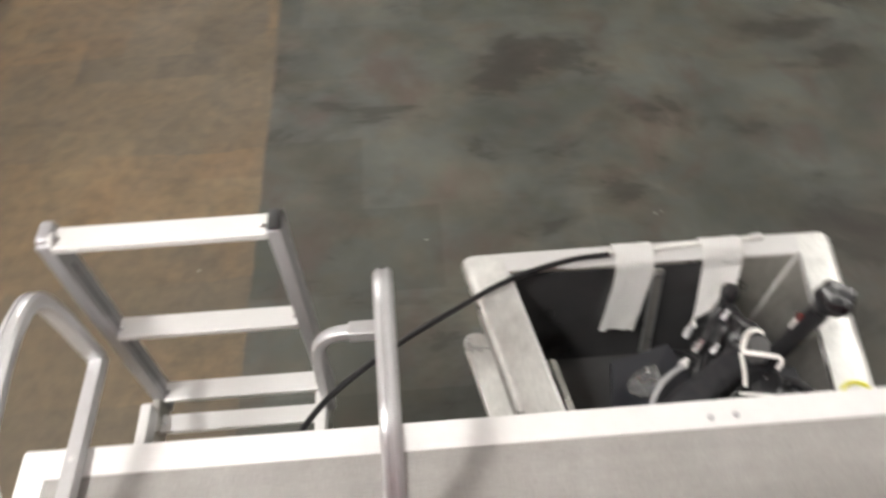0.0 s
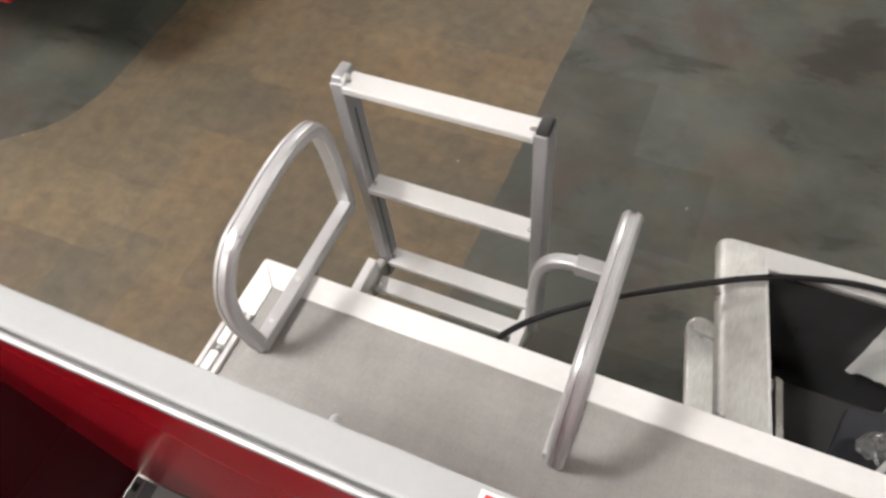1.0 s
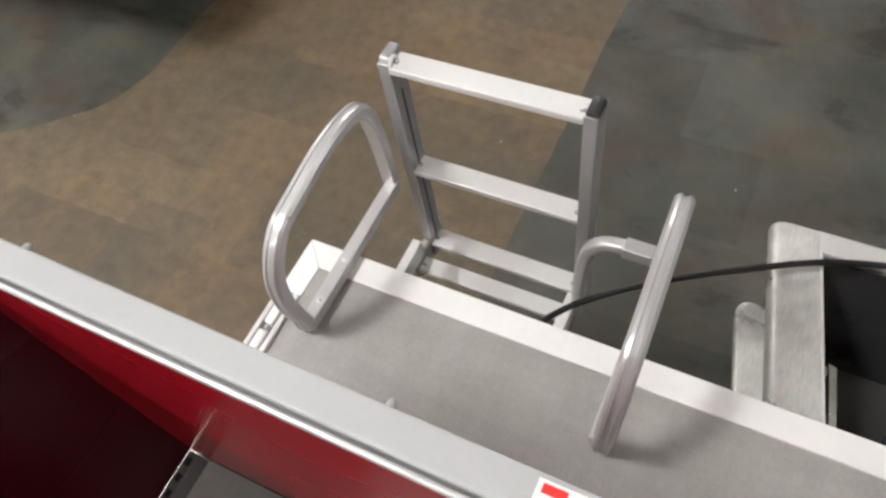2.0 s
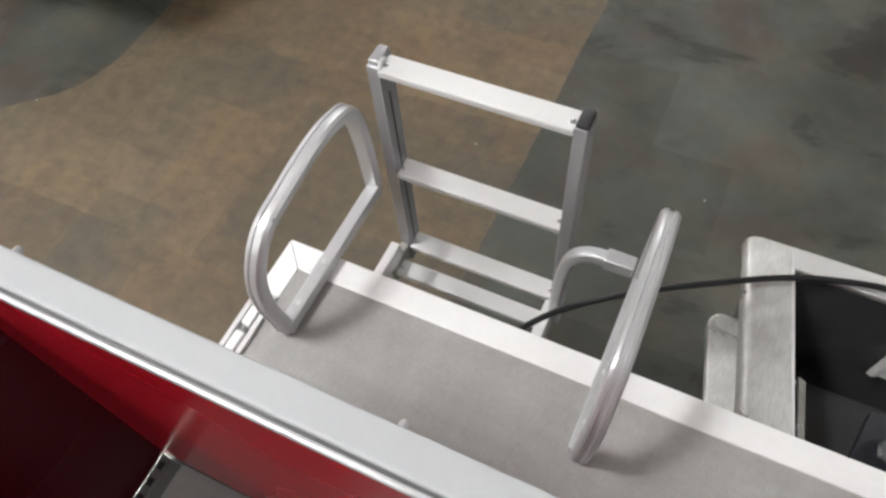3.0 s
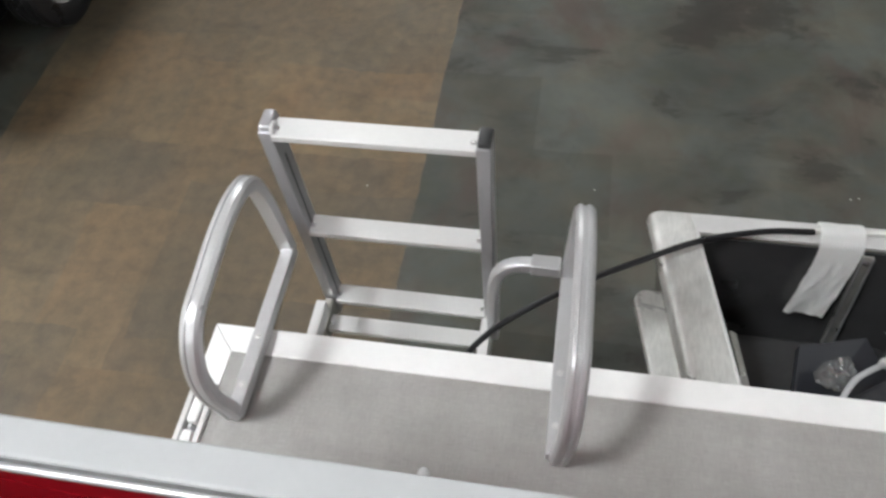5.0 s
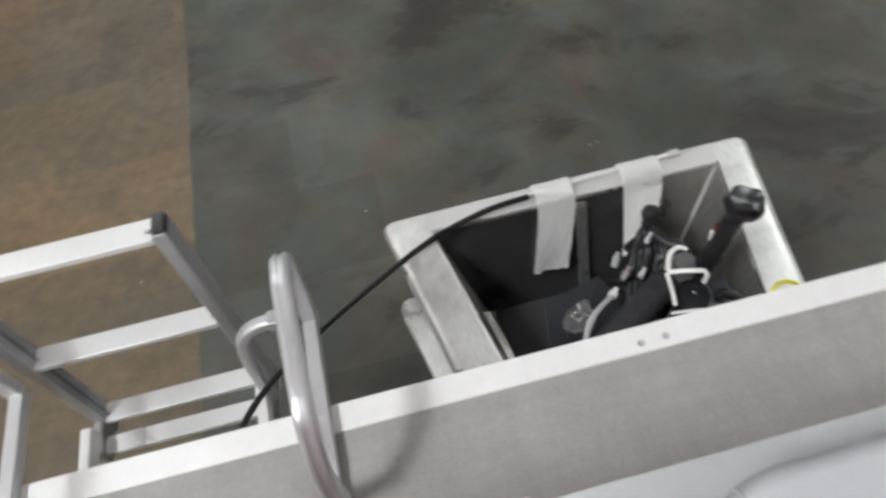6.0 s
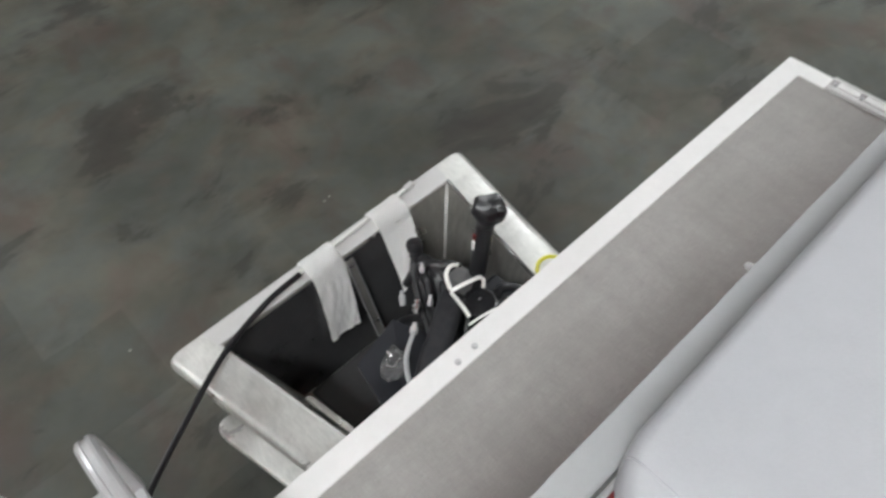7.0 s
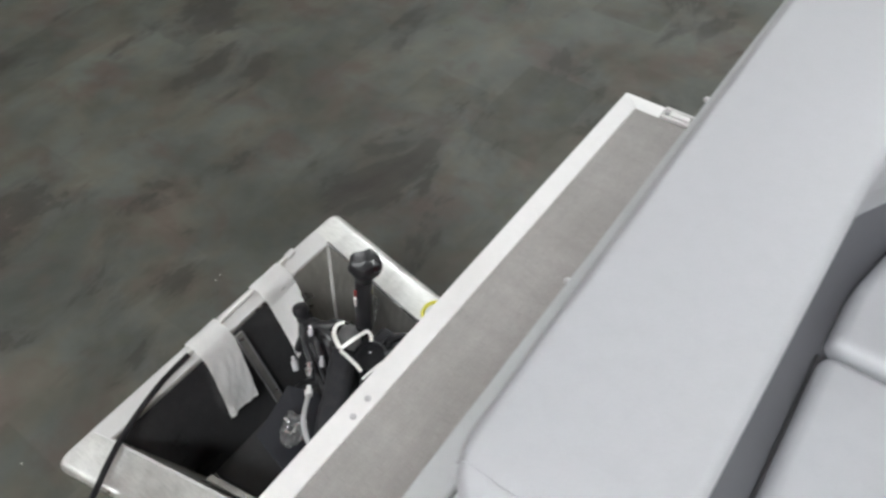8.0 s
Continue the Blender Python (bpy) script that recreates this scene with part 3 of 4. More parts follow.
def side_rim(inner, fold, outer, end):
    """A folded side plate: flat on top, rolled over its outer edge, with a rounded stern corner. Each line is (x at y = 0, slope)."""
    bm, rings = bmesh.new(), []
    r = 0.016
    stations = [(-0.06 + (end - r + 0.06) * i / 12, 0.0, 0.0) for i in range(12)]
    stations += [(end - r + r * math.sin(radians(q)), r * (1 - math.cos(radians(q))), 0.003 * (q / 90) ** 3) for q in range(0, 91, 15)]
    for y, inset, sink in stations:
        xi, xf, xo = (c + m * y for c, m in (inner, fold, outer))
        out = 1 if xo > xi else -1
        xf, xo = xf - out * inset * 0.6, xo - out * inset
        z = RIM - sink
        ring = [(xi, z - 0.004), (xi, z), (xf - out * 0.004, z), (xf, z - 0.0006)]
        ring += [(xf + (xo - xf) * math.sin(radians(q)), z - 0.0006 - 0.021 * (1 - math.cos(radians(q)))) for q in (18, 36, 54, 72, 90)]
        ring += [(xo, z - 0.036), (xo - out * 0.003, z - 0.036), (xo - out * 0.003, z - 0.024), (xf, z - 0.005)]
        rings.append([bm.verts.new((x, y, h)) for x, h in ring])
    k = len(rings[0])
    for p, q in zip(rings, rings[1:]):
        for i in range(k):
            bm.faces.new((p[i], p[(i + 1) % k], q[(i + 1) % k], q[i]))
    bm.faces.new(rings[0][::-1]), bm.faces.new(rings[-1])
    return bm


part("side_rim", side_rim((1.070, -0.199), (1.003, -0.213), (0.968, -0.197), 0.482), M_RIM, pod, "folded dull aluminium side rim")
part("side_rim", side_rim((1.632, 0.163), (1.702, 0.150), (1.733, 0.150), 0.482), M_RIM, pod, "folded dull aluminium side rim")
part("rim_stern", prism([(1.7035, 0.4205), (1.712, 0.474), (0.972, 0.474), (0.9840, 0.4285)], RIM - 0.003, RIM + 0.0022, 0.001), M_TREAD, pod, "narrow bright stern rim", smooth=False)
part("edge_bead", sweep([(0.972, 0.474, RIM - 0.005), (1.712, 0.474, RIM - 0.005)], circle(0.0085, 10)), M_TREAD, pod, "bright rounded stern edge")
part("inner_edge", sweep([at(INN[1], RIM + 0.001), at(INN[2], RIM + 0.001)], circle(0.0045, 6)), M_CHROME, pod, "bright inner edge")
part("inner_edge", sweep([at(INN[0], RIM + 0.001), at(INN[1], RIM + 0.001)], circle(0.0045, 6)), M_TREAD, pod)
part("inner_edge", sweep([at(INN[0], RIM), at(INN[3], RIM)], circle(0.0028, 6)), M_TREAD, pod, "bright inner edge")
part("well_wall", slab([at(INN[0], RIM - 0.004), at(INN[1], RIM - 0.004), at(LOW[1], FLOOR_Z), at(LOW[0], FLOOR_Z)], -0.004), M_CAST, pod, "sloping inner stern wall", smooth=False)
part("well_wall", slab([at(INN[3], RIM - 0.004), at(INN[0], RIM - 0.004), at(LOW[0], FLOOR_Z), at(LOW[3], FLOOR_Z)], -0.004), M_CAST, pod, "sloping inner side wall", smooth=False)
part("well_wall", slab([at(INN[1], RIM - 0.004), at(INN[2], RIM - 0.004), at(LOW[2], FLOOR_Z), at(LOW[1], FLOOR_Z)], -0.004), M_CAST, pod, "sloping inner side wall", smooth=False)
part("well_floor", prism(LOW, FLOOR_Z - 0.006, FLOOR_Z), M_CAST, pod, "well floor", smooth=False)
part("outer_wall", slab([(0.905, 0.455, RIM - 0.030), (1.006, -0.06, RIM - 0.030), (1.012, -0.06, 0.45), (0.945, 0.340, 0.45)], 0.004), M_CAST, pod, "outer side plate", smooth=False)
part("outer_wall", slab([(1.780, 0.462, RIM - 0.030), (1.702, -0.06, RIM - 0.030), (1.690, -0.06, 0.45), (1.735, 0.340, 0.45)], -0.004), M_CAST, pod, "outer side plate", smooth=False)
part("outer_wall", slab([(0.905, 0.470, RIM - 0.010), (1.780, 0.470, RIM - 0.010), (1.735, 0.340, 0.45), (0.945, 0.340, 0.45)], 0.004), M_CAST, pod, "outer stern plate", smooth=False)
part("side_flange", prism([(0.868, 0.326), (0.870, 0.340), (0.877, 0.352), (0.892, 0.360), (0.950, 0.360), (1.010, -0.06), (0.952, -0.06)], 0.656, 0.684, 0.007, 4), M_RIM, pod, "rounded lower side flange")
part("bottom_plate", prism([(0.925, 0.340), (1.750, 0.340), (1.700, -0.06), (1.000, -0.06)], 0.44, 0.45), M_CAST, pod, "pod bottom plate", smooth=False)
part("transom_bracket", box(1.15, 1.55, -0.40, -0.061, 0.44, DECK - 0.086), M_CAST, pod, "bracket under the deck", smooth=False)
strut = part("strut", sweep([(1.352, 0.405, 0.842), (1.358, 0.338, 0.540)], [(-0.011, -0.003), (0.011, -0.003), (0.011, 0.003), (-0.008, 0.003), (-0.008, 0.014), (-0.011, 0.014)], up=(0, 1, 0.2)), M_CAST, pod, "dull aluminium angle strut", smooth=False)
# Thin bright strips along both strut edges stand in for their highlights.
for dx in (-0.0105, 0.0105):
    part("edge_highlight", sweep([(1.352 + dx, 0.4005, 0.840), (1.358 + dx, 0.3335, 0.540)], circle(0.0022, 6)), M_POST, strut, "strut edge highlight as a thin bright strip")
part("liner", slab([(0.994, 0.4208, 0.842), (1.560, 0.4148, 0.842), (1.560, 0.3447, 0.525), (1.087, 0.3502, 0.525)], -0.003), M_LINER, pod, "black liner sheet on the stern wall", smooth=False)
screw("strut_bolt", (1.352, 0.399, 0.826), (-0.1, -1, 0.2), 0.0055, 0.007, pod, M_CHROME, "bright bolt head")
part("corner_weld", sweep([(1.696, 0.4150, RIM - 0.006), (1.599, 0.3420, FLOOR_Z + 0.004)], circle(0.006, 8)), M_TREAD, pod, "bright corner weld")
part("corner_weld", sweep([(0.989, 0.4220, RIM - 0.006), (1.088, 0.3490, FLOOR_Z + 0.004)], circle(0.005, 8)), M_CAST, pod)
part("inner_flange", slab([(1.054, 0.205, 0.800), (1.070, 0.205, 0.792), (1.114, -0.05, 0.792), (1.098, -0.05, 0.800)], -0.003), M_CAST, pod, "pale inner flange", smooth=False)
part("shelf", prism([(1.100, 0.300), (1.560, 0.300), (1.545, -0.055), (1.135, -0.055)], FLOOR_Z + 0.001, FLOOR_Z + 0.10, 0.006), M_CAPDARK, pod, "black plastic tray in the well", smooth=False)
filler = part("filler_cap", lathe([(0.040, 0), (0.040, 0.008), (0.034, 0.012), (0.031, 0.004), (0.005, 0.004)], Matrix.Translation((1.685, 0.032, RIM)), 24), M_YELLOW, pod, "yellow ring on the rim")
part("cap_centre", lathe([(0.0305, 0), (0.0305, 0.0062), (0.027, 0.0072), (0.004, 0.0075)], Matrix.Translation((1.685, 0.032, RIM)), 20), M_RIM, filler, "grey centre of the cap")
settle(pod)

# ---- the hose, the taped rod and the tape ----
hose_path = smooth_path([(0.440, -0.060, 0.860), (0.512, 0.058, 0.868), (0.582, 0.135, 0.872), (0.705, 0.226, 0.876), (0.840, 0.307, 0.876), (0.985, 0.385, 0.874), (1.125, 0.428, 0.872), (1.232, 0.441, 0.869)], 8)
tagged(link("black_hose", sweep(hose_path, circle(0.0070, 10)), M_BLACK, smooth=True), "black rubber hose strung from ladder to motor pod rim", "hose")
rod = thing("taped_rod", "thin white rod taped along the pod's stern rim", "rod", (1.39, 0.45, RIM))
part("shaft", sweep([(1.210, 0.4475, RIM + 0.0145), (1.400, 0.4575, RIM + 0.0145), (1.592, 0.4655, RIM + 0.0145)], round_rect(0.010, 0.012, 0.003)), M_TIE, rod)
part("tip", sweep([(1.592, 0.4655, RIM + 0.0145), (1.618, 0.468, RIM + 0.0145)], circle(0.0095, 10)), M_TREAD, rod, "metal tip")
settle(rod)


def tape(x0, x1, b0, b1, name_label):
    """A strip folded over the rod and the rim, its end hanging into the well; b0 and b1 are its two lower corners."""
    bm, rows = bmesh.new(), []
    prof = [(0.474, RIM - 0.006), (0.476, RIM + 0.014), (0.462, RIM + 0.0235), (0.446, RIM + 0.0225), (0.432, RIM + 0.0175), (0.421, RIM + 0.0085), (0.413, RIM - 0.003), (0.408, RIM - 0.018)]
    k = 21
    for i in range(k):
        u = i / (k - 1)
        x = x0 + (x1 - x0) * u
        lower = Vector(b0).lerp(Vector(b1), u)
        line = [Vector((x, y, z + 0.0008 * math.sin(9 * u))) for y, z in prof]
        start = line[-1]
        for s in range(1, 25):
            t = s / 24
            q = start.lerp(lower, t)
            fold = abs(noise.noise(Vector((u * 3.2 + t * 1.6 + x0 * 9, t * 1.1, 0.3))))
            q.y += 0.002 * math.sin(7 * u + 5 * t) * t - 0.004 * math.sin(math.pi * t) - (0.010 * fold + 0.0025 * noise.noise(Vector((u * 8 + x0, t * 7, 2.0)))) * min(1.0, 4 * t)
            q.z += 0.0007 * math.sin(11 * u + 3 * t) * t + 0.004 * noise.noise(Vector((u * 3, t * 3, x0))) * t
            line.append(q)
        rows.append([bm.verts.new(p) for p in line])
    for a, b in zip(rows, rows[1:]):
        for j in range(len(a) - 1):
            bm.faces.new((a[j], a[j + 1], b[j + 1], b[j]))
    bmesh.ops.solidify(bm, geom=bm.faces[:], thickness=0.0012)
    return tagged(link("tape_strip", bm, M_TAPE, smooth=True), name_label, "tape", "tape strips")


tape(1.247, 1.341, (1.218, 0.350, 0.668), (1.307, 0.348, 0.665), "wrinkled white cloth tape hanging into the pod")
tape(1.462, 1.560, (1.428, 0.300, 0.728), (1.512, 0.325, 0.770), "white cloth tape with a slanted end hanging in the pod")

# ---- rigging lying in the pod ----
rig = thing("rigging_bundle", "bundle of black rigging cables tied with white nylon ties", "cable bundle", (1.40, 0.12, 0.62))


def cable(pts, r, material=M_BLACK, label="", name="cable", k=9):
    return part(name, sweep(smooth_path(pts, 7), circle(r, k)), material, rig, label)


cable([(1.330, -0.030, 0.730), (1.450, 0.085, 0.800), (1.512, 0.118, 0.900), (1.535, 0.122, 1.000), (1.548, 0.122, 1.075)], 0.021, M_BLACK, "thick black rigging hose", "rigging_hose", 14)
boot = lathe([(0.0195, -0.020), (0.021, 0.004), (0.026, 0.016), (0.034, 0.026), (0.0375, 0.036), (0.0370, 0.048), (0.031, 0.056), (0.019, 0.058), (0.004, 0.055)], towards((1.549, 0.122, 1.080), (1.562, 0.116, 1.16)), 26)
for v in boot.verts:
    d = v.co - Vector((1.553, 0.120, 1.11))
    out = Vector((d.x, d.y, 0)).normalized()
    v.co += out * 0.0026 * math.sin(5 * math.atan2(d.y, d.x) + 0.8) * max(0.0, min(1.0, (d.z + 0.02) * 25)) + Vector((1, 1, 0.6)) * 0.006 * noise.noise(v.co * 38)
part("boot", boot, M_BLACK, rig, "flared wrinkled black rubber boot")
label = part("hose_label", box(1.5135, 1.5200, 0.1255, 0.1330, 1.002, 1.034, 0.002), M_LABELWHITE, rig, "white label on the hose")
part("red_mark", box(1.5180, 1.5245, 0.1255, 0.1330, 1.0345, 1.054, 0.002), M_REDDOT, label, "red printed end of the label")
BOOT = [(0.010, 0), (0.016, 0.008), (0.0185, 0.022), (0.0165, 0.030), (0.0200, 0.036), (0.0215, 0.050), (0.0170, 0.060), (0.006, 0.063)]
part("grip", lathe(BOOT, towards((1.466, 0.272, 0.858), (1.478, 0.300, 0.925)), 18), M_BLACK, rig, "black rubber connector boot")
# hoses that leave the boot, bend over and dive into the well
cable([(1.466, 0.274, 0.862), (1.470, 0.246, 0.886), (1.468, 0.212, 0.890), (1.458, 0.170, 0.868), (1.442, 0.120, 0.800)], 0.0135, M_BLACK, "", "cable", 12)
cable([(1.425, 0.275, 0.800), (1.444, 0.252, 0.868), (1.472, 0.220, 0.896), (1.490, 0.178, 0.880), (1.480, 0.130, 0.810)], 0.0120, M_BLACK, "", "cable", 12)
cable([(1.440, 0.225, 0.810), (1.462, 0.215, 0.872), (1.490, 0.196, 0.898), (1.508, 0.160, 0.878), (1.500, 0.110, 0.810)], 0.0140, M_BLACK, "", "cable", 12)
cable([(1.452, 0.190, 0.800), (1.478, 0.180, 0.858), (1.502, 0.160, 0.874), (1.512, 0.130, 0.850), (1.505, 0.090, 0.800)], 0.0110)
for i in range(6):
    # thin leads that fan out from the boot into the well
    a = i / 5
    cable([(1.462 + 0.020 * a, 0.278 - 0.050 * a, 0.868 + 0.010 * a), (1.436 + 0.026 * a, 0.250 - 0.058 * a, 0.878 - 0.010 * (i % 2)), (1.412 + 0.032 * a, 0.214 - 0.066 * a, 0.868 + 0.012 * (i % 3)),
           (1.390 + 0.036 * a, 0.170 - 0.066 * a, 0.846 + 0.008 * (i % 2)), (1.362 + 0.040 * a, 0.110 - 0.070 * a, 0.800)], (0.0120, 0.0085, 0.0105, 0.0080, 0.0120, 0.0095)[i])
sleeve = sweep(smooth_path([(1.492, 0.150, 0.815), (1.462, 0.136, 0.862), (1.425, 0.112, 0.884), (1.370, 0.078, 0.890), (1.310, 0.044, 0.884), (1.255, 0.010, 0.866), (1.200, -0.035, 0.835)], 8), round_rect(0.060, 0.042, 0.019, 5))
for v in sleeve.verts:
    v.co += Vector((1, 1, 1)) * (0.007 * noise.noise(v.co * 26) + 0.002 * noise.noise(v.co * 90))
part("woven_sleeve", sleeve, M_SLEEVE, rig, "crumpled matt black woven sleeve")
for dx, dz, r in ((0.050, -0.012, 0.0130), (0.082, -0.024, 0.0110), (0.108, -0.014, 0.0120)):
    # glossy hoses that run beside the sleeve towards the stern
    cable([(1.452 + dx * 0.6, 0.098, 0.846 + dz), (1.400 + dx, 0.056, 0.868 + dz), (1.345 + dx, 0.016, 0.862 + dz), (1.290 + dx, -0.035, 0.835 + dz)], r, M_BLACK, "", "cable", 11)
part("cable_cap", lathe([(0.024, -0.03), (0.027, 0.0), (0.029, 0.030), (0.0285, 0.052), (0.024, 0.064), (0.012, 0.070), (0.003, 0.071)], towards((1.478, 0.136, 0.862), (1.486, 0.136, 0.95)), 22), M_GREYCAP, rig, "rounded grey rubber cap under the tie")
pot = lathe([(0.030, -0.03), (0.040, 0.0), (0.0425, 0.012), (0.040, 0.020), (0.034, 0.022), (0.032, 0.016), (0.010, 0.014), (0.002, 0.014)], towards((1.478, 0.070, 0.874), (1.480, 0.064, 0.95)), 28)
part("connector_ring", pot, M_BLACK, rig, "round black connector")
screw("ring_screw", (1.486, 0.078, 0.887), (0, 0, 1), 0.0035, 0.004, rig, M_CHROME)
cable([(1.420, 0.045, 0.890), (1.452, 0.034, 0.905), (1.486, 0.024, 0.908), (1.520, 0.008, 0.898), (1.550, -0.020, 0.875)], 0.0030, M_TIE, "thin white lead")
cable([(1.500, 0.060, 0.850), (1.550, 0.070, 0.868), (1.585, 0.040, 0.856), (1.580, -0.010, 0.830), (1.530, -0.040, 0.810)], 0.012)
cable([(1.440, 0.020, 0.850), (1.490, 0.040, 0.880), (1.545, 0.035, 0.868), (1.590, 0.000, 0.820)], 0.010)
cable([(1.28, -0.050, 0.70), (1.36, 0.060, 0.760), (1.40, 0.160, 0.770), (1.39, 0.240, 0.700), (1.36, 0.28, 0.63)], 0.015)
cable([(1.47, 0.18, 0.80), (1.53, 0.20, 0.80), (1.57, 0.16, 0.75), (1.56, 0.08, 0.70)], 0.013)
part("connector_block", box(1.490, 1.590, 0.020, 0.130, 0.735, 0.838, 0.012), M_SATIN, rig, "black connector block", smooth=False)
part("dark_cover", slab([(1.150, -0.050, 0.780), (1.190, 0.175, 0.800), (1.330, 0.215, 0.790), (1.420, -0.050, 0.800)], -0.03), M_SATIN, rig, "folded black cover sheet", smooth=False)
band = round_rect(0.009, 0.003, 0.001, 1)
part("nylon_tie", sweep(smooth_path([(1.494, 0.157, 0.936), (1.480, 0.164, 0.940), (1.462, 0.160, 0.940), (1.448, 0.146, 0.940), (1.436, 0.120, 0.936)], 6), round_rect(0.0105, 0.004, 0.0015, 1)), M_TIE, rig, "white nylon tie")
part("nylon_tie", sweep(smooth_path([(1.433, 0.117, 0.936), (1.458, 0.106, 0.946), (1.482, 0.096, 0.952), (1.499, 0.090, 0.952), (1.500, 0.080, 0.948), (1.490, 0.070, 0.940)], 6), band, up=(0.2, -0.6, 1)), M_TIE, rig, "white nylon tie")
part("nylon_tie", sweep(smooth_path([(1.434, 0.118, 0.930), (1.432, 0.096, 0.926), (1.431, 0.074, 0.918), (1.428, 0.052, 0.908)], 6), round_rect(0.009, 0.003, 0.001, 1)), M_TIE, rig, "white nylon tie tail")
part("thin_tube", sweep(smooth_path([(1.322, 0.123, 0.884), (1.305, 0.108, 0.897), (1.282, 0.092, 0.905), (1.255, 0.070, 0.906), (1.232, 0.035, 0.896), (1.218, -0.010, 0.872), (1.210, -0.045, 0.850)], 6), circle(0.0056, 8)), M_RAIL, rig, "thin pale tube")
part("tube_clip", lathe([(0.0085, 0), (0.0095, 0.004), (0.0095, 0.013), (0.0060, 0.016), (0.0060, 0.026), (0.0035, 0.028)], towards((1.318, 0.119, 0.886), (1.345, 0.145, 0.880)), 12), M_TREAD, rig, "pale clip on the tube")
bag = bmesh.new()
bmesh.ops.create_icosphere(bag, subdivisions=4, radius=1.0, matrix=Matrix.Translation((1.248, 0.106, 0.846)) @ Matrix.Diagonal((0.036, 0.032, 0.022, 1)))
for v in bag.verts:
    v.co += Vector((1, 1, 1)) * (0.013 * noise.noise(v.co * 48) + 0.006 * noise.noise(v.co * 140))
parts_bag = part("parts_bag", bag, M_CLEAR, rig, "crumpled clear plastic bag", smooth=False)
for x, y, turn in ((1.236, 0.092, 0.4), (1.252, 0.118, 1.7), (1.264, 0.098, 2.6), (1.244, 0.112, 3.4), (1.228, 0.112, 5.0)):
    # small bright hardware showing through the bag
    base = Vector((x, y, 0.864 + 0.003 * math.sin(7 * turn)))
    part("hardware_piece", lathe([(0.0045, 0), (0.0062, 0.002), (0.0062, 0.006), (0.0035, 0.007), (0.0030, 0.017), (0.0015, 0.018)], towards(base, base + Vector((math.cos(turn), math.sin(turn), 0.15))), 8), M_CHROME, parts_bag, "small bright fitting in the bag")
part("fitting", lathe([(0.011, 0), (0.013, 0.006), (0.013, 0.020), (0.008, 0.022), (0.008, 0.036)], towards((1.366, 0.162, 0.862), (1.386, 0.182, 0.892)), 12), M_CHROME, rig, "bright metal fitting")
part("fitting", lathe([(0.007, 0), (0.0085, 0.024), (0.005, 0.026), (0.005, 0.036)], towards((1.362, 0.212, 0.842), (1.382, 0.238, 0.866)), 12), M_RAIL, rig, "pale grey plastic fitting")
for a, b in (((1.432, 0.216, 0.902), (1.446, 0.230, 0.915)), ((1.392, 0.146, 0.884), (1.408, 0.160, 0.895))):
    part("fitting", lathe([(0.0055, 0), (0.007, 0.004), (0.007, 0.014), (0.0045, 0.016), (0.0045, 0.026)], towards(a, b), 10), M_POST, rig, "dull metal fitting")
settle(rig)

# ---- bench seat behind the stern fence ----
seat = thing("bench_seat", "pale grey vinyl bench seat against the stern fence", "seat", (1.7, -0.8, DECK))


CURVE = [(1.72, 0.0), (1.82, -0.022), (1.94, -0.085), (2.06, -0.20), (2.16, -0.34), (2.25, -0.52)]


def soften(ob):
    """Even shading over a cushion's broad faces."""
    ob.modifiers.new("even", "WEIGHTED_NORMAL").keep_sharp = True
    return ob


def seat_plan(x0, y_out, y_in, x1=2.52):
    """The bench's plan: straight along the fence, then bending forward into the corner."""
    return [(x0, y_out), (x1, y_out), (x1, y_in - 0.52)] + [(x + (y_in + 0.67) * 0.6, y_in + d) for x, d in reversed(CURVE)] + [(x0, y_in)]


soften(part("backrest_core", prism(seat_plan(1.100, -0.512, -0.655), 1.42, 1.735, 0.012, 3), M_VINYL, seat, "pale grey vinyl backrest side"))


def padded(x0, x1, outer, inner, z0, z1, r, puff, edge):
    """A padded roll: rounded section across, softly domed, its near end rounded too. inner gives the inner edge for an x."""
    bm, rings = bmesh.new(), []
    xs = [(x0 + r * (1 - math.cos(radians(a))), r * (1 - math.sin(radians(a)))) for a in range(0, 91, 15)]
    xs += [(x0 + r + (x1 - x0 - r) * (i + 1) / 26, 0.0) for i in range(26)]
    for x, inset in xs:
        yo, yi = outer(x) - inset, inner(x) + inset
        w, h = yo - yi, z1 - z0 - 2 * inset * 0.75
        sec = round_rect(w, h, min(edge, h * 0.47, w * 0.47), 6)
        ring = []
        for u, v in sec:
            dome = puff * max(0.0, 1 - (2 * u / w) ** 2) if v > 0 else 0.0
            ring.append(bm.verts.new((x, (yo + yi) / 2 + u, (z0 + z1) / 2 + v + dome + 0.0012 * noise.noise(Vector((x * 7, u * 9, 1.7))))))
        rings.append(ring)
    k = len(rings[0])
    for a, b in zip(rings, rings[1:]):
        for i in range(k):
            bm.faces.new((a[i], a[(i + 1) % k], b[(i + 1) % k], b[i]))
    # close the top across the flat, so that the dome stays smooth
    bm.faces.new(rings[0][::-1]), bm.faces.new(rings[-1])
    return bm


def bend(x, start, y):
    return y - 1.1 * max(0.0, x - start) ** 2 / (0.12 + max(0.0, x - start))


PAD_Z = (1.733, 1.811)
part("backrest_pad", padded(1.046, 2.50, lambda x: -0.4835 + 0.018 * (x - 1.1), lambda x: bend(x, 1.62, -0.664), PAD_Z[0], PAD_Z[1], 0.060, 0.006, 0.013), M_VINYL, seat, "padded pale grey vinyl backrest top")
soften(part("ledge", prism(seat_plan(1.080, -0.60, -0.717, 2.50), 1.36, 1.540, 0.010, 3), M_BAND, seat, "mid grey vinyl ledge below the backrest"))
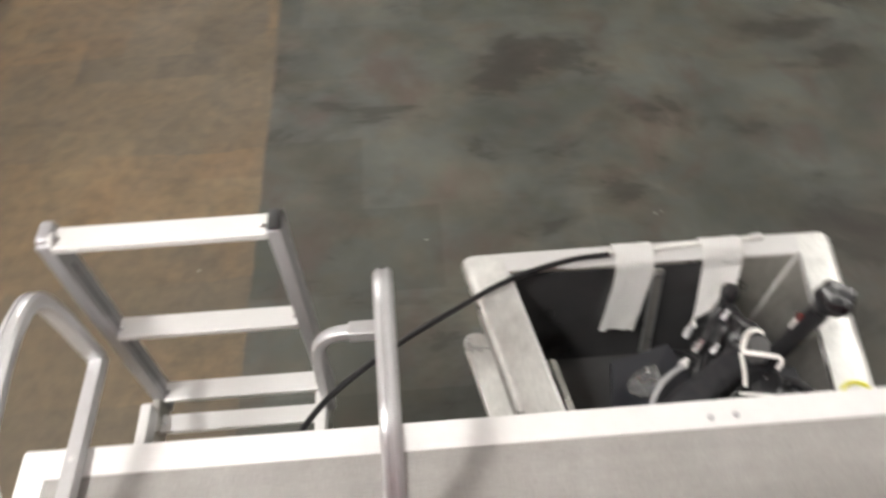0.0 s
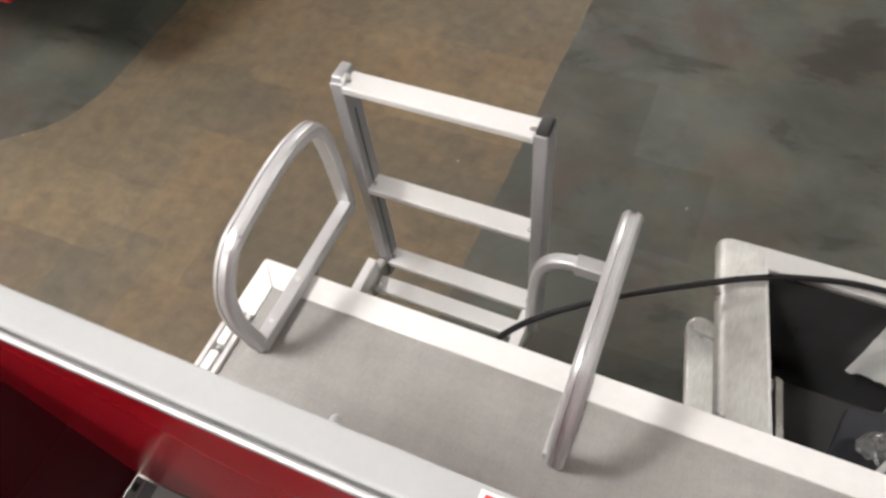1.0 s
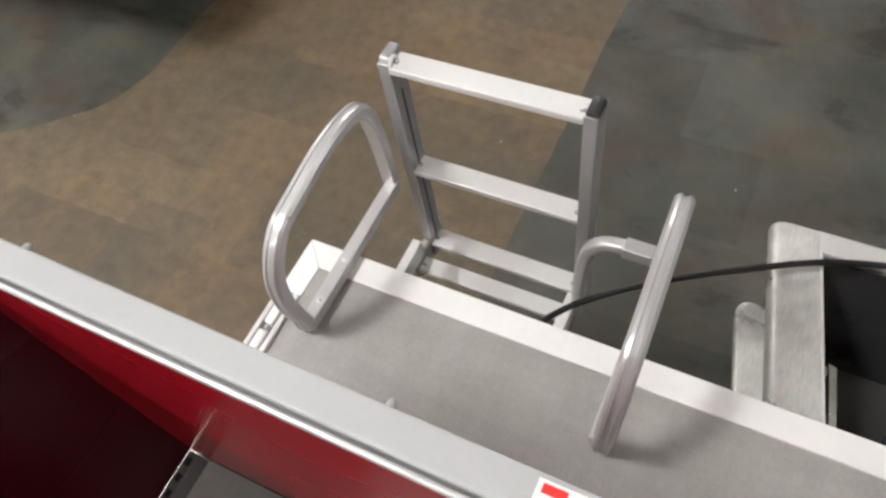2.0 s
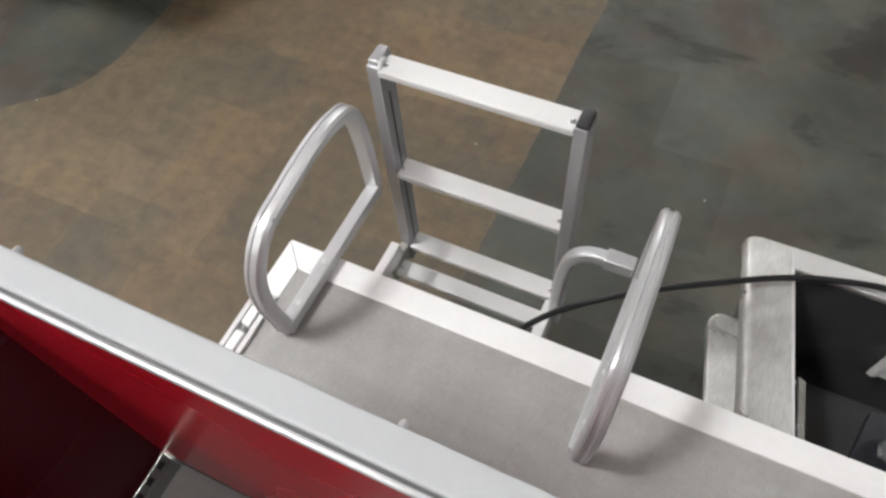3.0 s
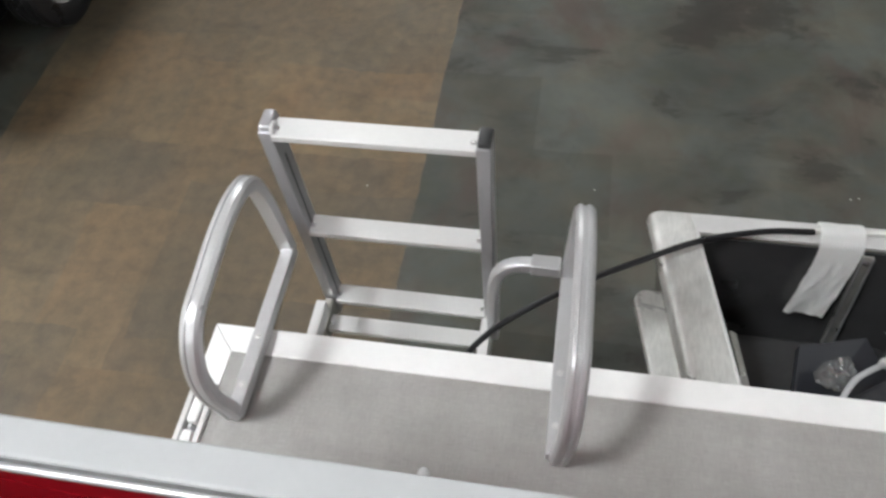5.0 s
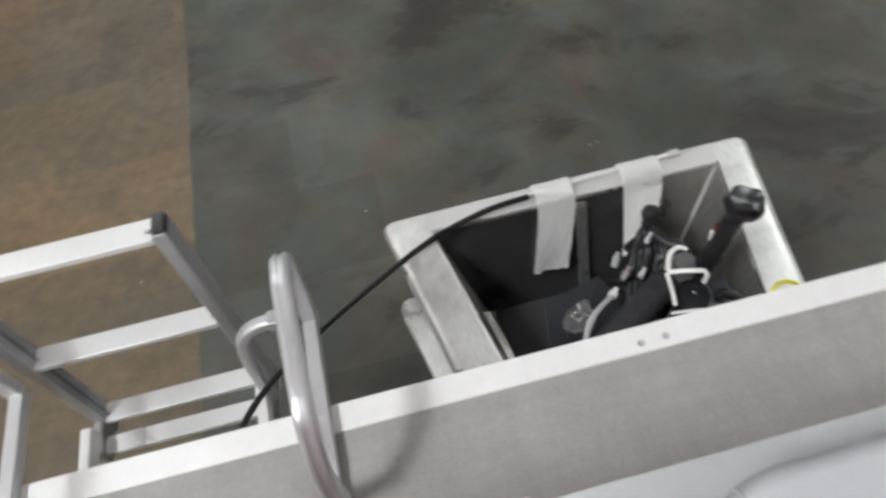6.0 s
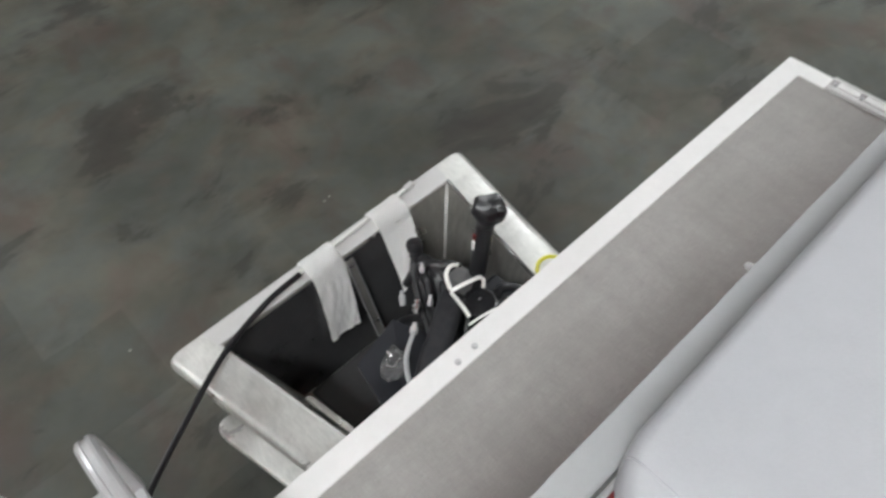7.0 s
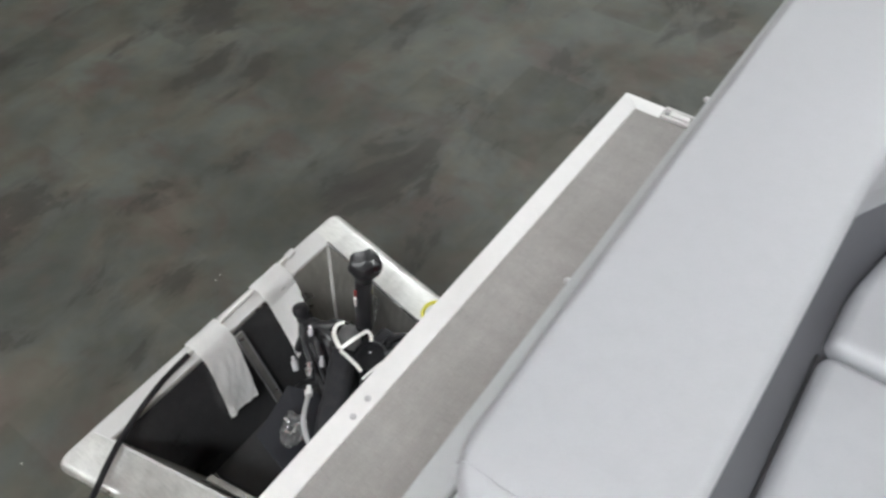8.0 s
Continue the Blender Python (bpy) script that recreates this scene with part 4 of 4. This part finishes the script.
soften(part("lumbar_cushion", prism([(1.085, -0.721), (1.552, -0.714), (1.552, -0.98), (1.085, -0.98)], DECK + 0.36, 1.568, 0.020, 6), M_VINYL, seat, "pale grey vinyl cushion"))
soften(part("lumbar_cushion", prism([(1.558, -0.713), (1.67, -0.714), (1.78, -0.736), (1.91, -0.80), (2.02, -0.90), (1.89, -1.10), (1.558, -1.0)], DECK + 0.36, 1.574, 0.020, 6), M_VINYL, seat, "pale grey vinyl corner cushion"))
soften(part("seat_cushion", prism([(1.085, -0.985), (1.85, -1.105), (2.0, -1.45), (1.085, -1.45)], DECK + 0.32, DECK + 0.46, 0.03, 4), M_VINYL, seat, "pale grey vinyl seat cushion"))
part("seat_base", box(1.10, 2.50, -1.19, -0.53, DECK + 0.0005, DECK + 0.385, 0.01), M_BAND, seat, "moulded grey seat base", smooth=False)
# Black strip drawn where the gap between ledge and cushion is shaded.
part("gap_shade_line", sweep([(1.085, -0.7195, 1.545), (1.30, -0.7165, 1.545), (1.554, -0.7125, 1.545)], circle(0.0032, 6)), M_SHADOWGAP, seat, "black line for the shaded gap along the ledge")
tuck = 0.060 * (1 - math.sin(math.acos(1 - 0.035 / 0.060)))
seam_w, seam_h = 0.1805 - 2 * tuck, PAD_Z[1] - PAD_Z[0] - 1.5 * tuck
seam = [(1.081, -0.57375 + u, sum(PAD_Z) / 2 + v + (0.006 * max(0.0, 1 - (2 * u / seam_w) ** 2) if v > 0 else 0.0)) for u, v in round_rect(seam_w, seam_h, 0.013, 6) if v > -0.02]
part("seam", sweep(seam, circle(0.0010, 6), up=(1, 0, 0)), M_VINYL, seat, "stitched seam round the cushion's end")
settle(seat)

# ---- the next boat on its trailer, mostly out of view ----
trailer = thing("boat_trailer", "black steel boat trailer with a red bumper and pale wheel hub", "trailer", (-2.9, 3.5, 0))
for x in (-1.99, -3.90):
    part("frame_rail", box(x - 0.035, x + 0.035, 1.45, 6.4, 0.20, 0.30, 0.008), M_HULL, trailer, "black painted frame rail", smooth=False)
for y in (1.50, 4.10, 6.20):
    part("cross_member", box(-3.864, -2.026, y - 0.04, y + 0.04, 0.14, 0.22, 0.006), M_HULL, trailer, "black painted cross member", smooth=False)
part("rear_bumper", box(-3.9, -2.46, 1.19, 1.25, 0.16, 0.25, 0.006), M_LABELRED, trailer, "red painted rear bumper", smooth=False)
for x in (-3.72, -2.40):
    part("bumper_stay", box(x - 0.025, x + 0.025, 1.251, 1.459, 0.17, 0.21, 0.004), M_HULL, trailer, smooth=False)
    part("bunk", box(x - 0.04, x + 0.04, 1.46, 6.2, 0.2205, 0.455, 0.012), M_BLACK, trailer, "black covered bunk", smooth=False)
TYRE = [(0.150, -0.070), (0.170, -0.088), (0.225, -0.092), (0.255, -0.080), (0.264, -0.060), (0.259, -0.050), (0.266, -0.030), (0.261, -0.022), (0.267, 0.0), (0.261, 0.022), (0.266, 0.030), (0.259, 0.050), (0.264, 0.060), (0.255, 0.080), (0.225, 0.092), (0.170, 0.088), (0.150, 0.070)]
RIMS = [(0.148, -0.070), (0.156, 0.066), (0.150, 0.074), (0.138, 0.070), (0.125, 0.040), (0.085, 0.044), (0.060, 0.062), (0.034, 0.066), (0.032, 0.090), (0.020, 0.098), (0.004, 0.100)]
for x, turn in ((-1.85, 1), (-4.04, -1)):
    hub = towards((x, 2.05, 0.267), (x + turn, 2.05, 0.267))
    wheel = part("wheel", lathe(TYRE, hub, 40), M_BLACK, trailer, "black rubber tyre")
    part("rim", lathe(RIMS, hub, 32), M_TREAD, wheel, "pale steel rim and hub")
    for k in range(5):
        a = 2 * math.pi * k / 5
        screw("wheel_nut", hub @ Vector((0.075 * math.cos(a), 0.075 * math.sin(a), 0.042)), (turn, 0, 0), 0.010, 0.018, wheel, M_CHROME)
    arch = [(x, 2.05 + 0.345 * math.cos(radians(q)), 0.267 + 0.315 * math.sin(radians(q))) for q in range(8, 173, 12)]
    part("fender", sweep(arch, round_rect(0.006, 0.20, 0.002, 1), up=(1, 0, 0)), M_HULL, trailer, "black steel fender")
part("axle", sweep([(-1.93, 2.05, 0.267), (-3.96, 2.05, 0.267)], circle(0.028, 12), up=(0, 0, 1)), M_HULL, trailer, "black axle")
settle(trailer)
other = thing("neighbour_boat", "mostly unseen black-hulled boat with red upper sides, shading the floor under its trailer", "boat", (-3.0, 3.5, 0.235))
# Hull plan kept out of view and sized to shade the floor beneath.
PLAN = [(-1.60, 6.6), (-4.3, 6.6), (-4.3, 1.10), (-4.15, 0.98), (-3.0, 0.90)] + [(-1.70 + 0.10 * math.sin(radians(a)), 0.90 + 0.10 * (1 - math.cos(radians(a)))) for a in range(0, 91, 15)]
part("hull", prism(PLAN, 0.66, 1.05, 0.04, 4), M_HULL, other, "black hull side")
vee = bmesh.new()
ends = [[vee.verts.new((x, y, z)) for x, z in ((-1.86, 0.6595), (-1.90, 0.52), (-2.10, 0.47), (-3.06, 0.235), (-4.02, 0.47), (-4.22, 0.52), (-4.26, 0.6595))] for y in (1.36, 6.55)]
vee.faces.new(ends[0]), vee.faces.new(ends[1][::-1])
for i in range(7):
    vee.faces.new((ends[0][i], ends[1][i], ends[1][(i + 1) % 7], ends[0][(i + 1) % 7]))
part("keel", vee, M_HULL, other, "black vee-shaped hull bottom", smooth=False)
part("rub_strip", prism([(x + 0.01, y - 0.012) for x, y in PLAN], 1.051, 1.11, 0.01), M_CAST, other, "grey aluminium rub strip", smooth=False)
part("gunwale", prism(PLAN, 1.111, 1.50, 0.01), M_RED, other, "red upper side", smooth=False)
settle(other)

# ---- crumbs on the floor ----
rng = random.Random(5)


def crumb(x, y, z, s):
    bm = bmesh.new()
    bmesh.ops.create_icosphere(bm, subdivisions=1, radius=s, matrix=Matrix.Translation((x, y, z + s * 0.45)) @ Matrix.Rotation(rng.random() * 3, 4, "Z") @ Matrix.Diagonal((1.5, 0.7, 0.5, 1)))
    return tagged(link("paper_crumb", bm, M_CRUMB), "tiny pale paper crumb lying on the floor", "litter", "crumbs on the floor")


crumb(-0.098, 1.126, 0.0012, 0.0042)
crumb(0.797, 1.201, 0.0, 0.0042)
crumb(1.735, 1.255, 0.0, 0.0038)
crumb(1.765, 1.262, 0.0, 0.0035)
crumb(-1.98, 0.62, 0.0, 0.0035)
